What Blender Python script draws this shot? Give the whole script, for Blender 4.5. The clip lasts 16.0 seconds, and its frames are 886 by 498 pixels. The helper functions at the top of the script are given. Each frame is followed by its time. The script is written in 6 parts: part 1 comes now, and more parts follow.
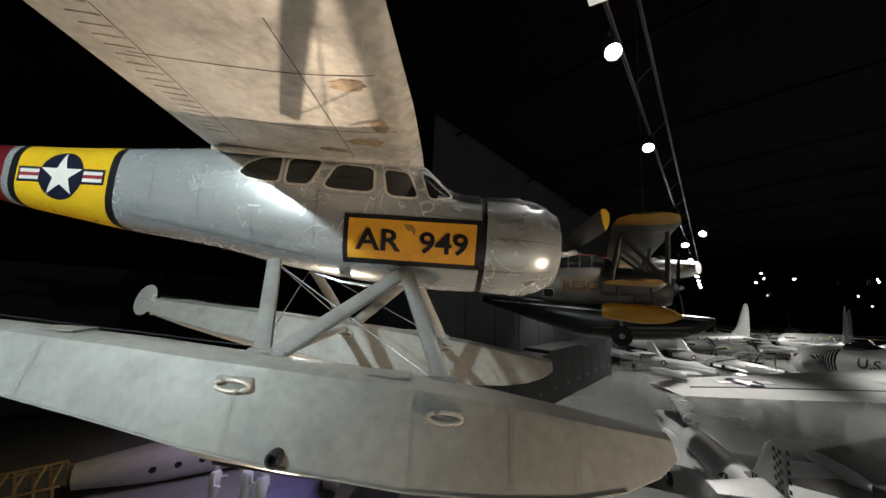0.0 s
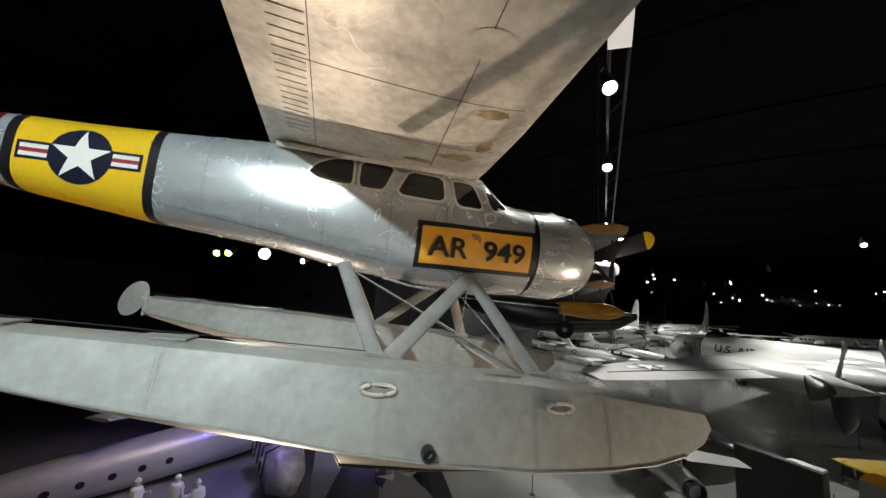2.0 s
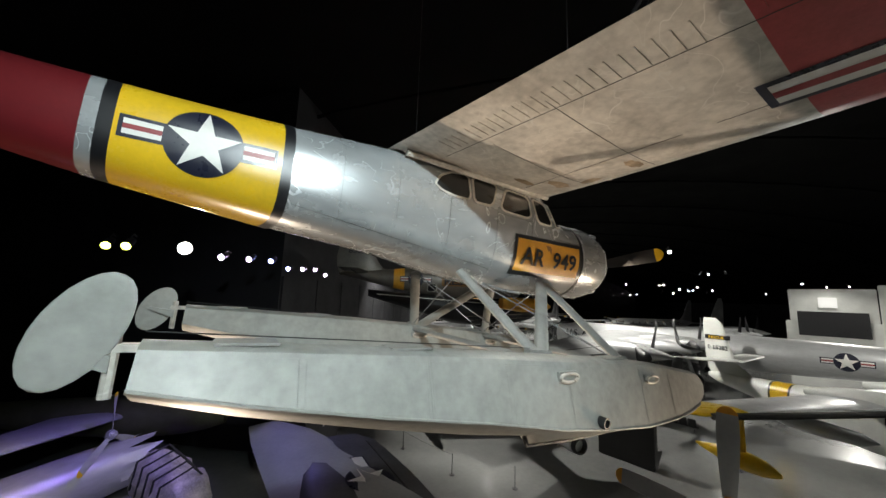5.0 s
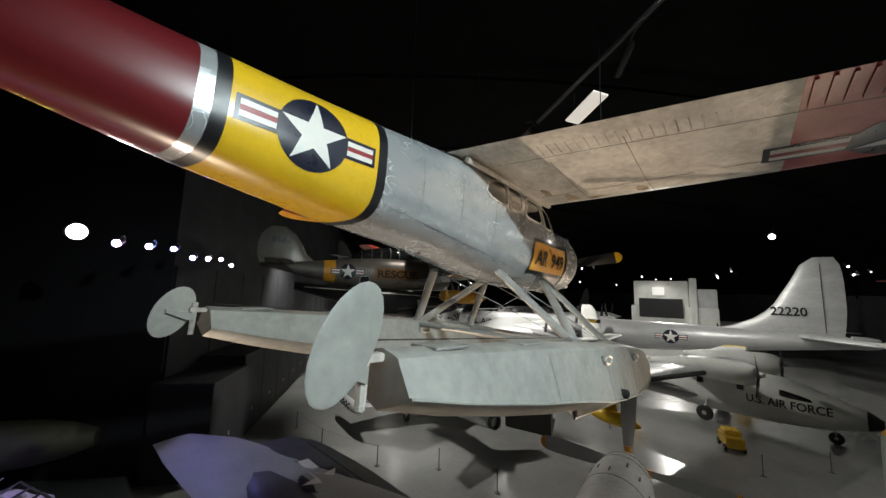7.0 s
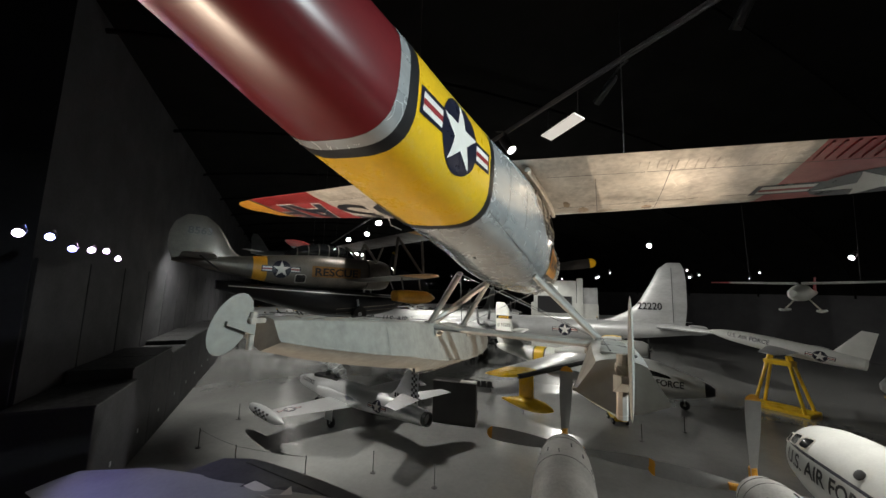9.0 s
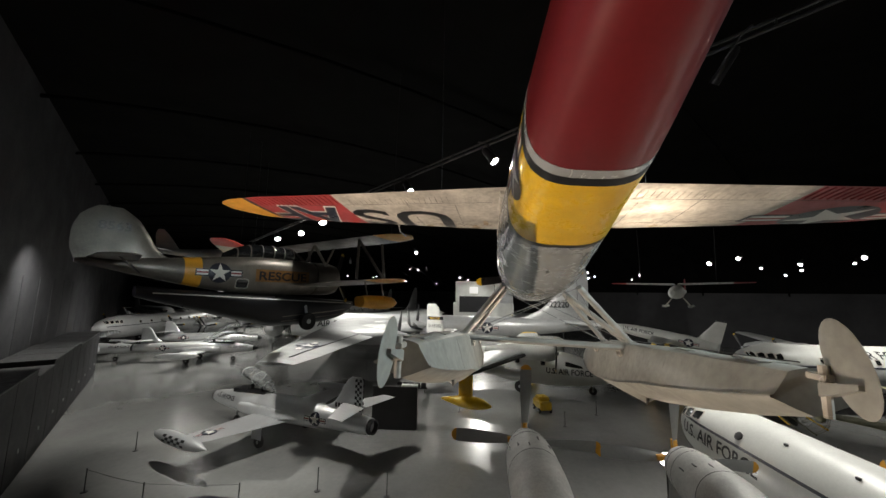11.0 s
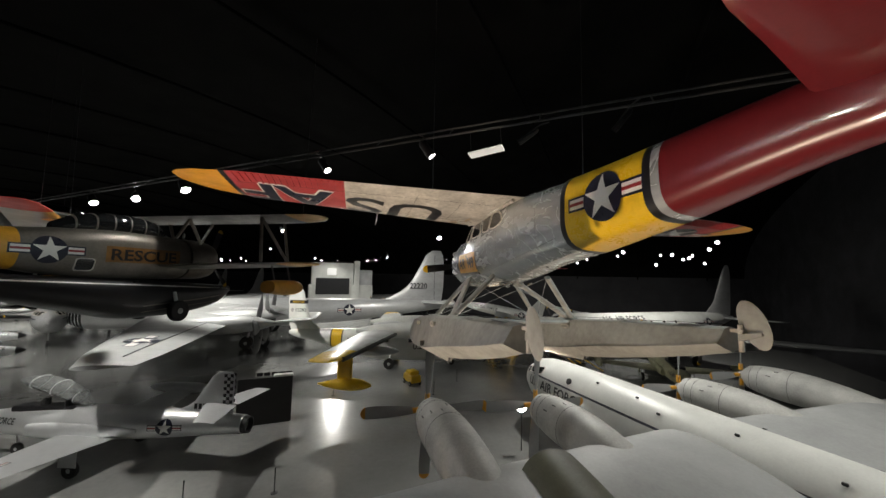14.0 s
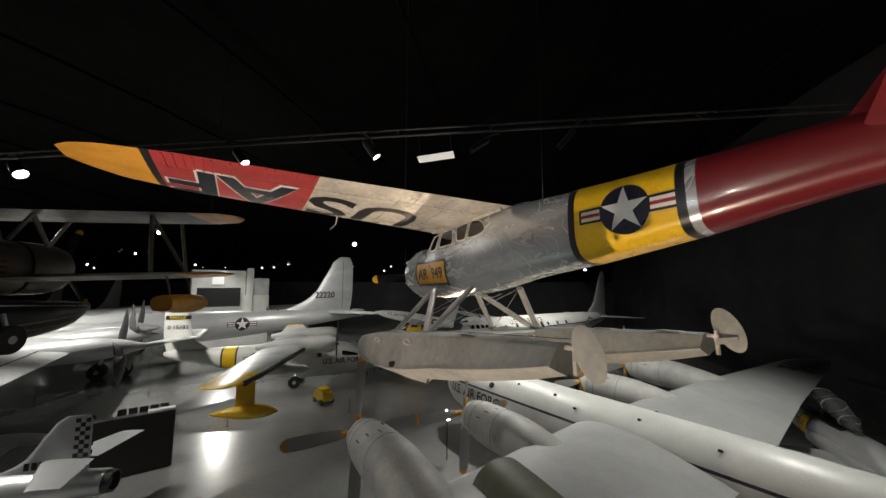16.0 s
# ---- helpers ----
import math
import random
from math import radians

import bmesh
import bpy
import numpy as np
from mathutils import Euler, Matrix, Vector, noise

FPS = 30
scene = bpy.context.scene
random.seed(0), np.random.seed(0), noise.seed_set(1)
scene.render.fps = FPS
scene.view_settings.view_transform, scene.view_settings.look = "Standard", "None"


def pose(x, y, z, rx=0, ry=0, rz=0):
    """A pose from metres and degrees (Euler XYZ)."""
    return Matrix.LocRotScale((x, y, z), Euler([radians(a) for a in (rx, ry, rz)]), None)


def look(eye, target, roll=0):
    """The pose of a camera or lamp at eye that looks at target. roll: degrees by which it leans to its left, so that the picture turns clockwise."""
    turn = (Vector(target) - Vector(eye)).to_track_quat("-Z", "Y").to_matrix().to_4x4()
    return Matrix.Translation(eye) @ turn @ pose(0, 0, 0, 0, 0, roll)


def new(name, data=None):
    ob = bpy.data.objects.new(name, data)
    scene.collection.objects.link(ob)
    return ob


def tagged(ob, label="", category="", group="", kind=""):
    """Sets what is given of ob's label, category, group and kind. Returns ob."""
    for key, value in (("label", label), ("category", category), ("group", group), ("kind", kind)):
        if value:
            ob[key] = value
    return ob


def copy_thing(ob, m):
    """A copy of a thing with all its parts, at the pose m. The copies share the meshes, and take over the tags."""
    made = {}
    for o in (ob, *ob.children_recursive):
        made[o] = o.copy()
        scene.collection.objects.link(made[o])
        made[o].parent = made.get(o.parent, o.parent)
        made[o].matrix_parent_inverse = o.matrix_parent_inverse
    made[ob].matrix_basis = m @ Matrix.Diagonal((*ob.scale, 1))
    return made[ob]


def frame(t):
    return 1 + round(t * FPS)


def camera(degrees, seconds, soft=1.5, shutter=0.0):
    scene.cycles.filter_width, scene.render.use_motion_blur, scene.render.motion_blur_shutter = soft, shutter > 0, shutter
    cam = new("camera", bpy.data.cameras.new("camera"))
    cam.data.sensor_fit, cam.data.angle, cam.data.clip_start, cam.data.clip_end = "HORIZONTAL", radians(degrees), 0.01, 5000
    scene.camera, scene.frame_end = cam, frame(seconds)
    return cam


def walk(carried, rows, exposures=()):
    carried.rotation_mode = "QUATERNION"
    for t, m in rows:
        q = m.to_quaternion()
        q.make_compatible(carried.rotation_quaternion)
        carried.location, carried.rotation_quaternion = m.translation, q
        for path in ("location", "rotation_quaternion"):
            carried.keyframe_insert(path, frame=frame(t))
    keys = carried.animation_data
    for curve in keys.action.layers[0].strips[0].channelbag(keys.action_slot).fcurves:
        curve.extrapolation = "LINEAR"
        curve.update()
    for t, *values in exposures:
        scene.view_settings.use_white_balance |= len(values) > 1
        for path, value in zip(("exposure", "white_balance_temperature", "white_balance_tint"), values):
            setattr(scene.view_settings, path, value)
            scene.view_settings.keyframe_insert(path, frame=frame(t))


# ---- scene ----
cam = camera(104.5, 16.0)
PATH = [
    (0, (0.215, 0.292, 8.248), (0.113, 2.268, 8.539), 2.5),
    (0.5, (-0.135, 0.211, 8.284), (-0.131, 2.191, 8.565), 2.7),
    (1, (-0.509, 0.16, 8.276), (-0.394, 2.136, 8.558), 2.7),
    (1.5, (-0.887, 0.116, 8.263), (-0.665, 2.083, 8.553), 2.9),
    (2, (-1.283, 0.08, 8.289), (-0.955, 2.034, 8.563), 3.1),
    (2.5, (-1.685, 0.07, 8.283), (-1.254, 2.005, 8.548), 3.2),
    (3, (-2.136, 0.067, 8.284), (-1.589, 1.973, 8.539), 3.0),
    (3.5, (-2.56, 0.112, 8.277), (-1.913, 1.987, 8.531), 2.7),
    (4, (-2.953, 0.201, 8.269), (-2.209, 2.039, 8.532), 2.4),
    (6.5, (-4.901, 1.11, 8.292), (-3.55, 2.562, 8.554), 1.6),
    (7, (-5.215, 1.336, 8.301), (-3.768, 2.695, 8.546), 1.6),
    (7.5, (-5.508, 1.645, 8.296), (-3.972, 2.901, 8.547), 1.8),
    (8, (-5.759, 1.934, 8.307), (-4.147, 3.091, 8.556), 1.7),
    (8.5, (-5.997, 2.292, 8.318), (-4.308, 3.337, 8.554), 1.6),
    (9, (-6.193, 2.69, 8.333), (-4.438, 3.616, 8.58), 1.6),
    (11.5, (-7.045, 4.861, 8.45), (-5.094, 5.217, 8.707), 0.9),
    (12, (-7.224, 5.275, 8.438), (-5.254, 5.515, 8.689), 1.0),
    (12.5, (-7.374, 5.661, 8.448), (-5.391, 5.785, 8.677), 1.2),
    (13, (-7.487, 6.057, 8.472), (-5.497, 6.013, 8.665), 1.4),
    (13.5, (-7.516, 6.435, 8.494), (-5.538, 6.209, 8.684), 1.3),
    (14, (-7.492, 6.81, 8.524), (-5.536, 6.426, 8.693), 1.1),
    (14.5, (-7.368, 7.152, 8.563), (-5.448, 6.615, 8.722), 0.4),
    (15, (-7.16, 7.425, 8.597), (-5.282, 6.757, 8.755), 0.2),
    (15.5, (-6.91, 7.648, 8.613), (-5.086, 6.847, 8.785), 0.0),
    (16, (-6.629, 7.808, 8.606), (-4.858, 6.903, 8.819), 0.2),
]
walk(cam, [(t, look(eye, target, roll)) for t, eye, target, roll in PATH])

# ---- light ----
world = bpy.data.worlds.new("world")
scene.world = world
world.use_nodes = True
world.node_tree.nodes["Background"].inputs[0].default_value = (0.5, 0.6, 0.8, 1)
world.node_tree.nodes["Background"].inputs[1].default_value = 0.007
scene.view_settings.exposure = 0.1

FLOOR = -0.5
HALL = 53.0          # the hall's long axis, degrees from x
HU = Vector((math.cos(radians(HALL)), math.sin(radians(HALL)), 0))
HV = Vector((HU.y, -HU.x, 0))


def spot(eye, target, watts, cone=60, blend=0.6, colour=(1.0, 0.975, 0.90), size=0.12):
    data = bpy.data.lights.new("lamp_and_fill_beam", "SPOT")
    data.energy, data.spot_size, data.spot_blend, data.color, data.shadow_soft_size = watts, radians(cone), blend, colour, size
    ob = new("lamp_and_fill_beam", data)
    ob.matrix_world = look(eye, target)
    return ob


# ---- materials ----
def mat(name, base, rough=0.5, metal=0.0, var=0.12, scale=3.0, fine=60.0, bump=0.02, rvar=0.15, stretch=(1, 1, 1), tint=None, coat=0.0, per=0.0, dist=0.01):
    m = bpy.data.materials.new(name)
    m.use_nodes = True
    n, l = m.node_tree.nodes, m.node_tree.links
    b = n["Principled BSDF"]
    tc = n.new("ShaderNodeTexCoord")
    mp = n.new("ShaderNodeMapping")
    mp.inputs["Scale"].default_value = stretch
    l.new(tc.outputs["Object"], mp.inputs[0])
    big = n.new("ShaderNodeTexNoise")
    big.inputs["Scale"].default_value, big.inputs["Detail"].default_value, big.inputs["Roughness"].default_value = scale, 6, 0.62
    small = n.new("ShaderNodeTexNoise")
    small.inputs["Scale"].default_value, small.inputs["Detail"].default_value = fine, 3
    l.new(mp.outputs[0], big.inputs["Vector"])
    l.new(mp.outputs[0], small.inputs["Vector"])
    mix = n.new("ShaderNodeMix")
    mix.data_type = "RGBA"
    dark = tint or tuple(c * (1 - 2.2 * var) for c in base)
    mix.inputs[6].default_value = (*[max(0, c) for c in dark], 1)
    mix.inputs[7].default_value = (*[min(1, c * (1 + var)) for c in base], 1)
    add = n.new("ShaderNodeMath")
    add.operation = "MULTIPLY_ADD"
    add.inputs[1].default_value = 0.35
    l.new(small.outputs[0], add.inputs[0])
    l.new(big.outputs[0], add.inputs[2])
    rng = n.new("ShaderNodeMapRange")
    rng.inputs[1].default_value, rng.inputs[2].default_value = 0.42, 0.92
    l.new(add.outputs[0], rng.inputs[0])
    src = rng.outputs[0]
    if per:
        info = n.new("ShaderNodeObjectInfo")
        pm = n.new("ShaderNodeMath")
        pm.operation = "MULTIPLY_ADD"
        pm.inputs[1].default_value = per
        l.new(info.outputs["Random"], pm.inputs[0])
        l.new(src, pm.inputs[2])
        src = pm.outputs[0]
    l.new(src, mix.inputs[0])
    l.new(mix.outputs[2], b.inputs["Base Color"])
    rr = n.new("ShaderNodeMapRange")
    rr.inputs[3].default_value, rr.inputs[4].default_value = min(1, rough + rvar), max(0.02, rough - rvar)
    l.new(rng.outputs[0], rr.inputs[0])
    l.new(rr.outputs[0], b.inputs["Roughness"])
    b.inputs["Metallic"].default_value = metal
    b.inputs["Coat Weight"].default_value = coat
    if bump:
        bp = n.new("ShaderNodeBump")
        bp.inputs["Strength"].default_value, bp.inputs["Distance"].default_value = min(1, bump * 10), dist
        l.new(add.outputs[0], bp.inputs["Height"])
        l.new(bp.outputs[0], b.inputs["Normal"])
    return m


def scuffs(m, scale, width, pale, rough):
    """Thin curling scuff lines over a finished material, paler and duller than the skin."""
    n, l = m.node_tree.nodes, m.node_tree.links
    b = n["Principled BSDF"]
    tc = n.new("ShaderNodeTexCoord")
    no = n.new("ShaderNodeTexNoise")
    no.inputs["Scale"].default_value, no.inputs["Detail"].default_value, no.inputs["Distortion"].default_value = scale, 1.5, 1.8
    gate = n.new("ShaderNodeTexNoise")
    gate.inputs["Scale"].default_value = scale * 0.6
    for q in (no, gate):
        l.new(tc.outputs["Object"], q.inputs["Vector"])
    d = n.new("ShaderNodeMath")
    d.operation = "SUBTRACT"
    d.inputs[1].default_value = 0.5
    a = n.new("ShaderNodeMath")
    a.operation = "ABSOLUTE"
    r = n.new("ShaderNodeMapRange")
    r.inputs[1].default_value, r.inputs[2].default_value, r.inputs[3].default_value, r.inputs[4].default_value = 0.0, width, 1.0, 0.0
    g = n.new("ShaderNodeMapRange")
    g.inputs[1].default_value, g.inputs[2].default_value = 0.48, 0.62
    k = n.new("ShaderNodeMath")
    k.operation = "MULTIPLY"
    l.new(no.outputs[0], d.inputs[0])
    l.new(d.outputs[0], a.inputs[0])
    l.new(a.outputs[0], r.inputs[0])
    l.new(gate.outputs[0], g.inputs[0])
    l.new(r.outputs[0], k.inputs[0])
    l.new(g.outputs[0], k.inputs[1])
    for name, value in (("Base Color", (*pale, 1)), ("Roughness", rough)):
        old = b.inputs[name].links[0].from_socket
        mx = n.new("ShaderNodeMix")
        colour = name == "Base Color"
        mx.data_type = "RGBA" if colour else "FLOAT"
        i, o = (6, 2) if colour else (2, 0)
        l.new(k.outputs[0], mx.inputs[0])
        l.new(old, mx.inputs[i])
        mx.inputs[i + 1].default_value = value
        l.new(mx.outputs[o], b.inputs[name])


def glow(name, colour, strength):
    m = bpy.data.materials.new(name)
    m.use_nodes = True
    b = m.node_tree.nodes["Principled BSDF"]
    b.inputs["Base Color"].default_value = (0.8, 0.8, 0.8, 1)
    b.inputs["Emission Color"].default_value = (*colour, 1)
    b.inputs["Emission Strength"].default_value = strength
    return m


ALU = mat("polished_aluminium", (0.62, 0.64, 0.655), 0.25, 0.55, 0.12, 1.3, 5, 0.006, 0.07, (1, 1, 2.4), dist=0.02)
scuffs(ALU, 2.4, 0.014, (0.74, 0.76, 0.78), 0.42)
# silver of the biplane, darker and browner than SILVER
DUCK = mat("dark_silver_paint", (0.20, 0.18, 0.155), 0.40, 0.40, 0.2, 1.2, 20, 0.02, 0.12)
NACM = mat("nacelle_grey_metal", (0.46, 0.46, 0.44), 0.58, 0.05, 0.16, 0.9, 16, 0.02, 0.12)
ALU2 = mat("dull_aluminium", (0.66, 0.62, 0.56), 0.50, 0.22, 0.26, 1.4, 14, 0.04, 0.16, dist=0.015)
scuffs(ALU2, 2.2, 0.014, (0.76, 0.73, 0.68), 0.42)
SILVER = mat("silver_paint", (0.52, 0.53, 0.535), 0.42, 0.32, 0.13, 0.5, 6, 0.012, 0.14, (0.35, 1, 1))
CHROME = mat("bare_metal_skin", (0.66, 0.67, 0.68), 0.37, 0.58, 0.05, 0.6, 6, 0.0, 0.03)
GREYP = mat("grey_paint", (0.36, 0.37, 0.37), 0.58, 0.05, 0.08, 0.5, 10, 0.01, 0.1)
DARKGREY = mat("dark_grey_paint", (0.085, 0.085, 0.09), 0.5, 0.05, 0.12, 0.8, 12, 0.01, 0.1)
WHITEP = mat("white_paint", (0.72, 0.73, 0.70), 0.42, 0.0, 0.07, 0.8, 15, 0.01, 0.1)
DECALW = mat("white_marking", (0.78, 0.77, 0.73), 0.4, 0.0, 0.05, 2, 30, 0.0, 0.08)
YELLOW = mat("yellow_paint", (0.80, 0.50, 0.02), 0.30, 0.0, 0.09, 2.0, 30, 0.012, 0.1, coat=0.25)
STAIN = mat("oil_stained_metal", (0.44, 0.33, 0.21), 0.45, 0.25, 0.3, 5, 30, 0.02, 0.12)
# biplane's sign field, darker and browner than ORANGE
SIGNBROWN = mat("faded_orange_brown", (0.26, 0.125, 0.03), 0.5, 0.0, 0.2, 4, 40, 0.01, 0.1)
WORN = mat("rubbed_brown_paint", (0.36, 0.17, 0.05), 0.55, 0.0, 0.2, 20, 90, 0.01, 0.1)
ORANGE = mat("orange_yellow_paint", (0.78, 0.38, 0.035), 0.38, 0.0, 0.10, 3.0, 30, 0.01, 0.1)
RED = mat("dark_red_paint", (0.165, 0.015, 0.019), 0.30, 0.0, 0.10, 1.5, 40, 0.003, 0.03, coat=0.3)
REDW = mat("red_wing_paint", (0.42, 0.045, 0.05), 0.42, 0.0, 0.14, 2.0, 40, 0.012, 0.1)
BLACK = mat("black_paint", (0.012, 0.012, 0.014), 0.35, 0.0, 0.1, 3, 30, 0.0, 0.1)
NAVY = mat("navy_marking", (0.012, 0.014, 0.03), 0.32, 0.0, 0.1, 3, 30, 0.0, 0.1)
BRIGHTRED = mat("bright_red_paint", (0.62, 0.05, 0.045), 0.4, 0.0, 0.1, 2, 30, 0.0, 0.1)
STRIPE = mat("red_marking", (0.30, 0.03, 0.035), 0.4, 0.0, 0.1, 3, 30, 0.0, 0.1)
FLOATP = mat("worn_float_paint", (0.36, 0.362, 0.335), 0.54, 0.08, 0.13, 1.5, 12, 0.018, 0.10, (1, 1, 1), dist=0.016)
STRUTP = mat("strut_grey_paint", (0.36, 0.36, 0.34), 0.45, 0.1, 0.12, 5, 60, 0.02, 0.1)
GLASS = mat("dark_cabin_glass", (0.018, 0.019, 0.02), 0.08, 0.0, 0.1, 2, 20, 0.0, 0.04, coat=0.5)
CLEAR = mat("clear_canopy_plastic", (0.85, 0.88, 0.88), 0.06, 0.0, 0.02, 2, 20, 0.0, 0.03)
CLEAR.node_tree.nodes["Principled BSDF"].inputs["Transmission Weight"].default_value = 0.92
CLEAR.node_tree.nodes["Principled BSDF"].inputs["IOR"].default_value = 1.05
RUBBER = mat("black_rubber", (0.02, 0.02, 0.02), 0.7, 0.0, 0.1, 6, 60, 0.02, 0.1)
DARK = mat("dark_metal", (0.05, 0.05, 0.052), 0.45, 0.4, 0.15, 4, 40, 0.02, 0.1)
OLIVE = mat("olive_paint", (0.10, 0.10, 0.06), 0.6, 0.0, 0.15, 1, 20, 0.01, 0.1)
WOOD = mat("bare_wood_rib", (0.36, 0.25, 0.12), 0.6, 0.0, 0.15, 4, 50, 0.02, 0.1)
CONCRETE = mat("polished_concrete", (0.248, 0.251, 0.244), 0.23, 0.0, 0.10, 0.3, 5, 0.001, 0.03, coat=0.7)
CONCRETE.node_tree.nodes["Principled BSDF"].inputs["Coat Roughness"].default_value = 0.16
TAN = mat("tan_camouflage_paint", (0.33, 0.32, 0.20), 0.55, 0.0, 0.3, 0.45, 8, 0.01, 0.1, tint=(0.05, 0.055, 0.03))
WALLM = mat("dark_grey_wall", (0.036, 0.036, 0.04), 0.6, 0.0, 0.12, 0.4, 8, 0.02, 0.1)
ROOFM = mat("black_roof", (0.0068, 0.0066, 0.0064), 0.9, 0.0, 0.2, 0.3, 6, 0.02, 0.05)
for m, s in ((ROOFM, 0.04), (WALLM, 0.25)):
    m.node_tree.nodes["Principled BSDF"].inputs["Specular IOR Level"].default_value = s
PANELM = mat("black_panel", (0.018, 0.017, 0.017), 0.5, 0.0, 0.15, 1, 20, 0.01, 0.1)
LAMP = glow("lamp_glow", (1.0, 0.96, 0.9), 55)
LAMPB = glow("blue_lamp_glow", (0.25, 0.3, 1.0), 40)
LAMPP = glow("violet_lamp_glow", (0.85, 0.6, 1.0), 30)
LAMPY = glow("yellow_lamp_glow", (0.85, 1.0, 0.1), 22)
# weak emission that makes pale panels look lit
PANEL_GLOW = glow("pale_panel_glow", (0.9, 0.88, 0.82), 0.35)


# ---- helpers for building ----
def obj_from(name, bm, material, parent=None, label="", smooth=True):
    me = bpy.data.meshes.new(name)
    bmesh.ops.recalc_face_normals(bm, faces=bm.faces[:])
    bm.to_mesh(me)
    bm.free()
    if smooth:
        me.polygons.foreach_set("use_smooth", [True] * len(me.polygons))
        me.set_sharp_from_angle(angle=radians(35))
    for m in (material if isinstance(material, (list, tuple)) else [material]):
        me.materials.append(m)
    ob = new(name, me)
    if parent is not None:
        ob.parent = parent
    if label:
        ob["label"] = label
    return ob


def part(name, bm, material, parent, label=""):
    return obj_from(name, bm, material, parent, label)


def thing(name, label, category, m, group="", kind=""):
    ob = new(name)
    ob.empty_display_size = 0.3
    ob.matrix_world = m
    return tagged(ob, label, category, group, kind)


def loft(rings, cap0=True, cap1=True, closed=True):
    bm = bmesh.new()
    vs = [[bm.verts.new(p) for p in r] for r in rings]
    n = len(rings[0])
    for a, b in zip(vs, vs[1:]):
        for i in range(n if closed else n - 1):
            j = (i + 1) % n
            bm.faces.new((a[i], a[j], b[j], b[i]))
    if cap0:
        bm.faces.new(vs[0])
    if cap1:
        bm.faces.new(vs[-1])
    return bm


def box(x0, x1, y0, y1, z0, z1, bevel=0.0):
    bm = bmesh.new()
    bmesh.ops.create_cube(bm, size=1)
    for v in bm.verts:
        v.co = Vector((x0 + (v.co.x + 0.5) * (x1 - x0), y0 + (v.co.y + 0.5) * (y1 - y0), z0 + (v.co.z + 0.5) * (z1 - z0)))
    if bevel:
        bmesh.ops.bevel(bm, geom=bm.edges[:], offset=bevel, segments=2, affect="EDGES")
    return bm


def tube(points, radius, n=10, oval=1.0, taper=None):
    """A bar through points; oval flattens it sideways."""
    pts = [Vector(p) for p in points]
    rings = []
    for i, p in enumerate(pts):
        d = (pts[min(i + 1, len(pts) - 1)] - pts[max(i - 1, 0)]).normalized()
        a = Vector((1, 0, 0)) - d * d.x
        a = a.normalized() if a.length > 0.2 else (Vector((0, 0, 1)) - d * d.z).normalized()
        b = d.cross(a)
        r = radius * (taper[i] if taper else 1)
        rings.append([p + a * (r * oval * math.cos(2 * math.pi * k / n)) + b * (r * math.sin(2 * math.pi * k / n)) for k in range(n)])
    return loft(rings)


def lathe(profile, n=24, m=None):
    """Turned about x: profile of (x, radius)."""
    rings = [[Vector((x, max(r, 0.001) * math.cos(2 * math.pi * k / n), max(r, 0.001) * math.sin(2 * math.pi * k / n))) for k in range(n)] for x, r in profile]
    bm = loft(rings)
    if m is not None:
        bm.transform(m)
    return bm


class Body:
    """A streamlined body along x: stations of (x, half width, bottom, top, squareness)."""

    def __init__(self, stations):
        s = sorted(stations)
        self.x = [q[0] for q in s]
        self.q = np.array([q[1:] for q in s], float)
        d = np.zeros_like(self.q)
        for i in range(len(s)):
            a, b = max(i - 1, 0), min(i + 1, len(s) - 1)
            d[i] = (self.q[b] - self.q[a]) / (self.x[b] - self.x[a])
        self.d = d

    def at(self, x):
        x = min(max(x, self.x[0]), self.x[-1])
        i = max(0, min(len(self.x) - 2, int(np.searchsorted(self.x, x)) - 1))
        h = self.x[i + 1] - self.x[i]
        t = (x - self.x[i]) / h
        a, b, c, e = 2 * t ** 3 - 3 * t ** 2 + 1, t ** 3 - 2 * t ** 2 + t, -2 * t ** 3 + 3 * t ** 2, t ** 3 - t ** 2
        v = a * self.q[i] + b * h * self.d[i] + c * self.q[i + 1] + e * h * self.d[i + 1]
        return max(v[0], 0.004), v[1], max(v[2], v[1] + 0.008), v[3]

    def ring(self, x, n=36, grow=0.0, a0=0.0, a1=360.0, closed=True):
        hw, zb, zt, e = self.at(x)
        hw, zc, hz = hw + grow, (zb + zt) / 2, (zt - zb) / 2 + grow
        out = []
        for k in range(n if closed else n + 1):
            a = radians(a0 + (a1 - a0) * k / n)
            c, s = math.cos(a), math.sin(a)
            out.append(Vector((x, hw * math.copysign(abs(c) ** (2 / e), c), zc + hz * math.copysign(abs(s) ** (2 / e), s))))
        return out

    def section(self, x0, x1, steps, n=36, grow=0.0, cap=True):
        return loft([self.ring(x0 + (x1 - x0) * i / steps, n, grow) for i in range(steps + 1)], cap, cap)

    def patch(self, x0, x1, steps, a0, a1, n, grow):
        """An open skin between two angles (0: port side, 90: top), of its own thickness."""
        rows = [self.ring(x0 + (x1 - x0) * i / steps, n, grow, a0, a1, False) for i in range(steps + 1)]
        return loft(rows, False, False, False)

    def side(self, x, z, sgn, off):
        hw, zb, zt, e = self.at(x)
        q = min(0.995, abs((z - (zb + zt) / 2) / ((zt - zb) / 2)))
        return Vector((x, sgn * (hw * (1 - q ** e) ** (1 / e) + off), z))


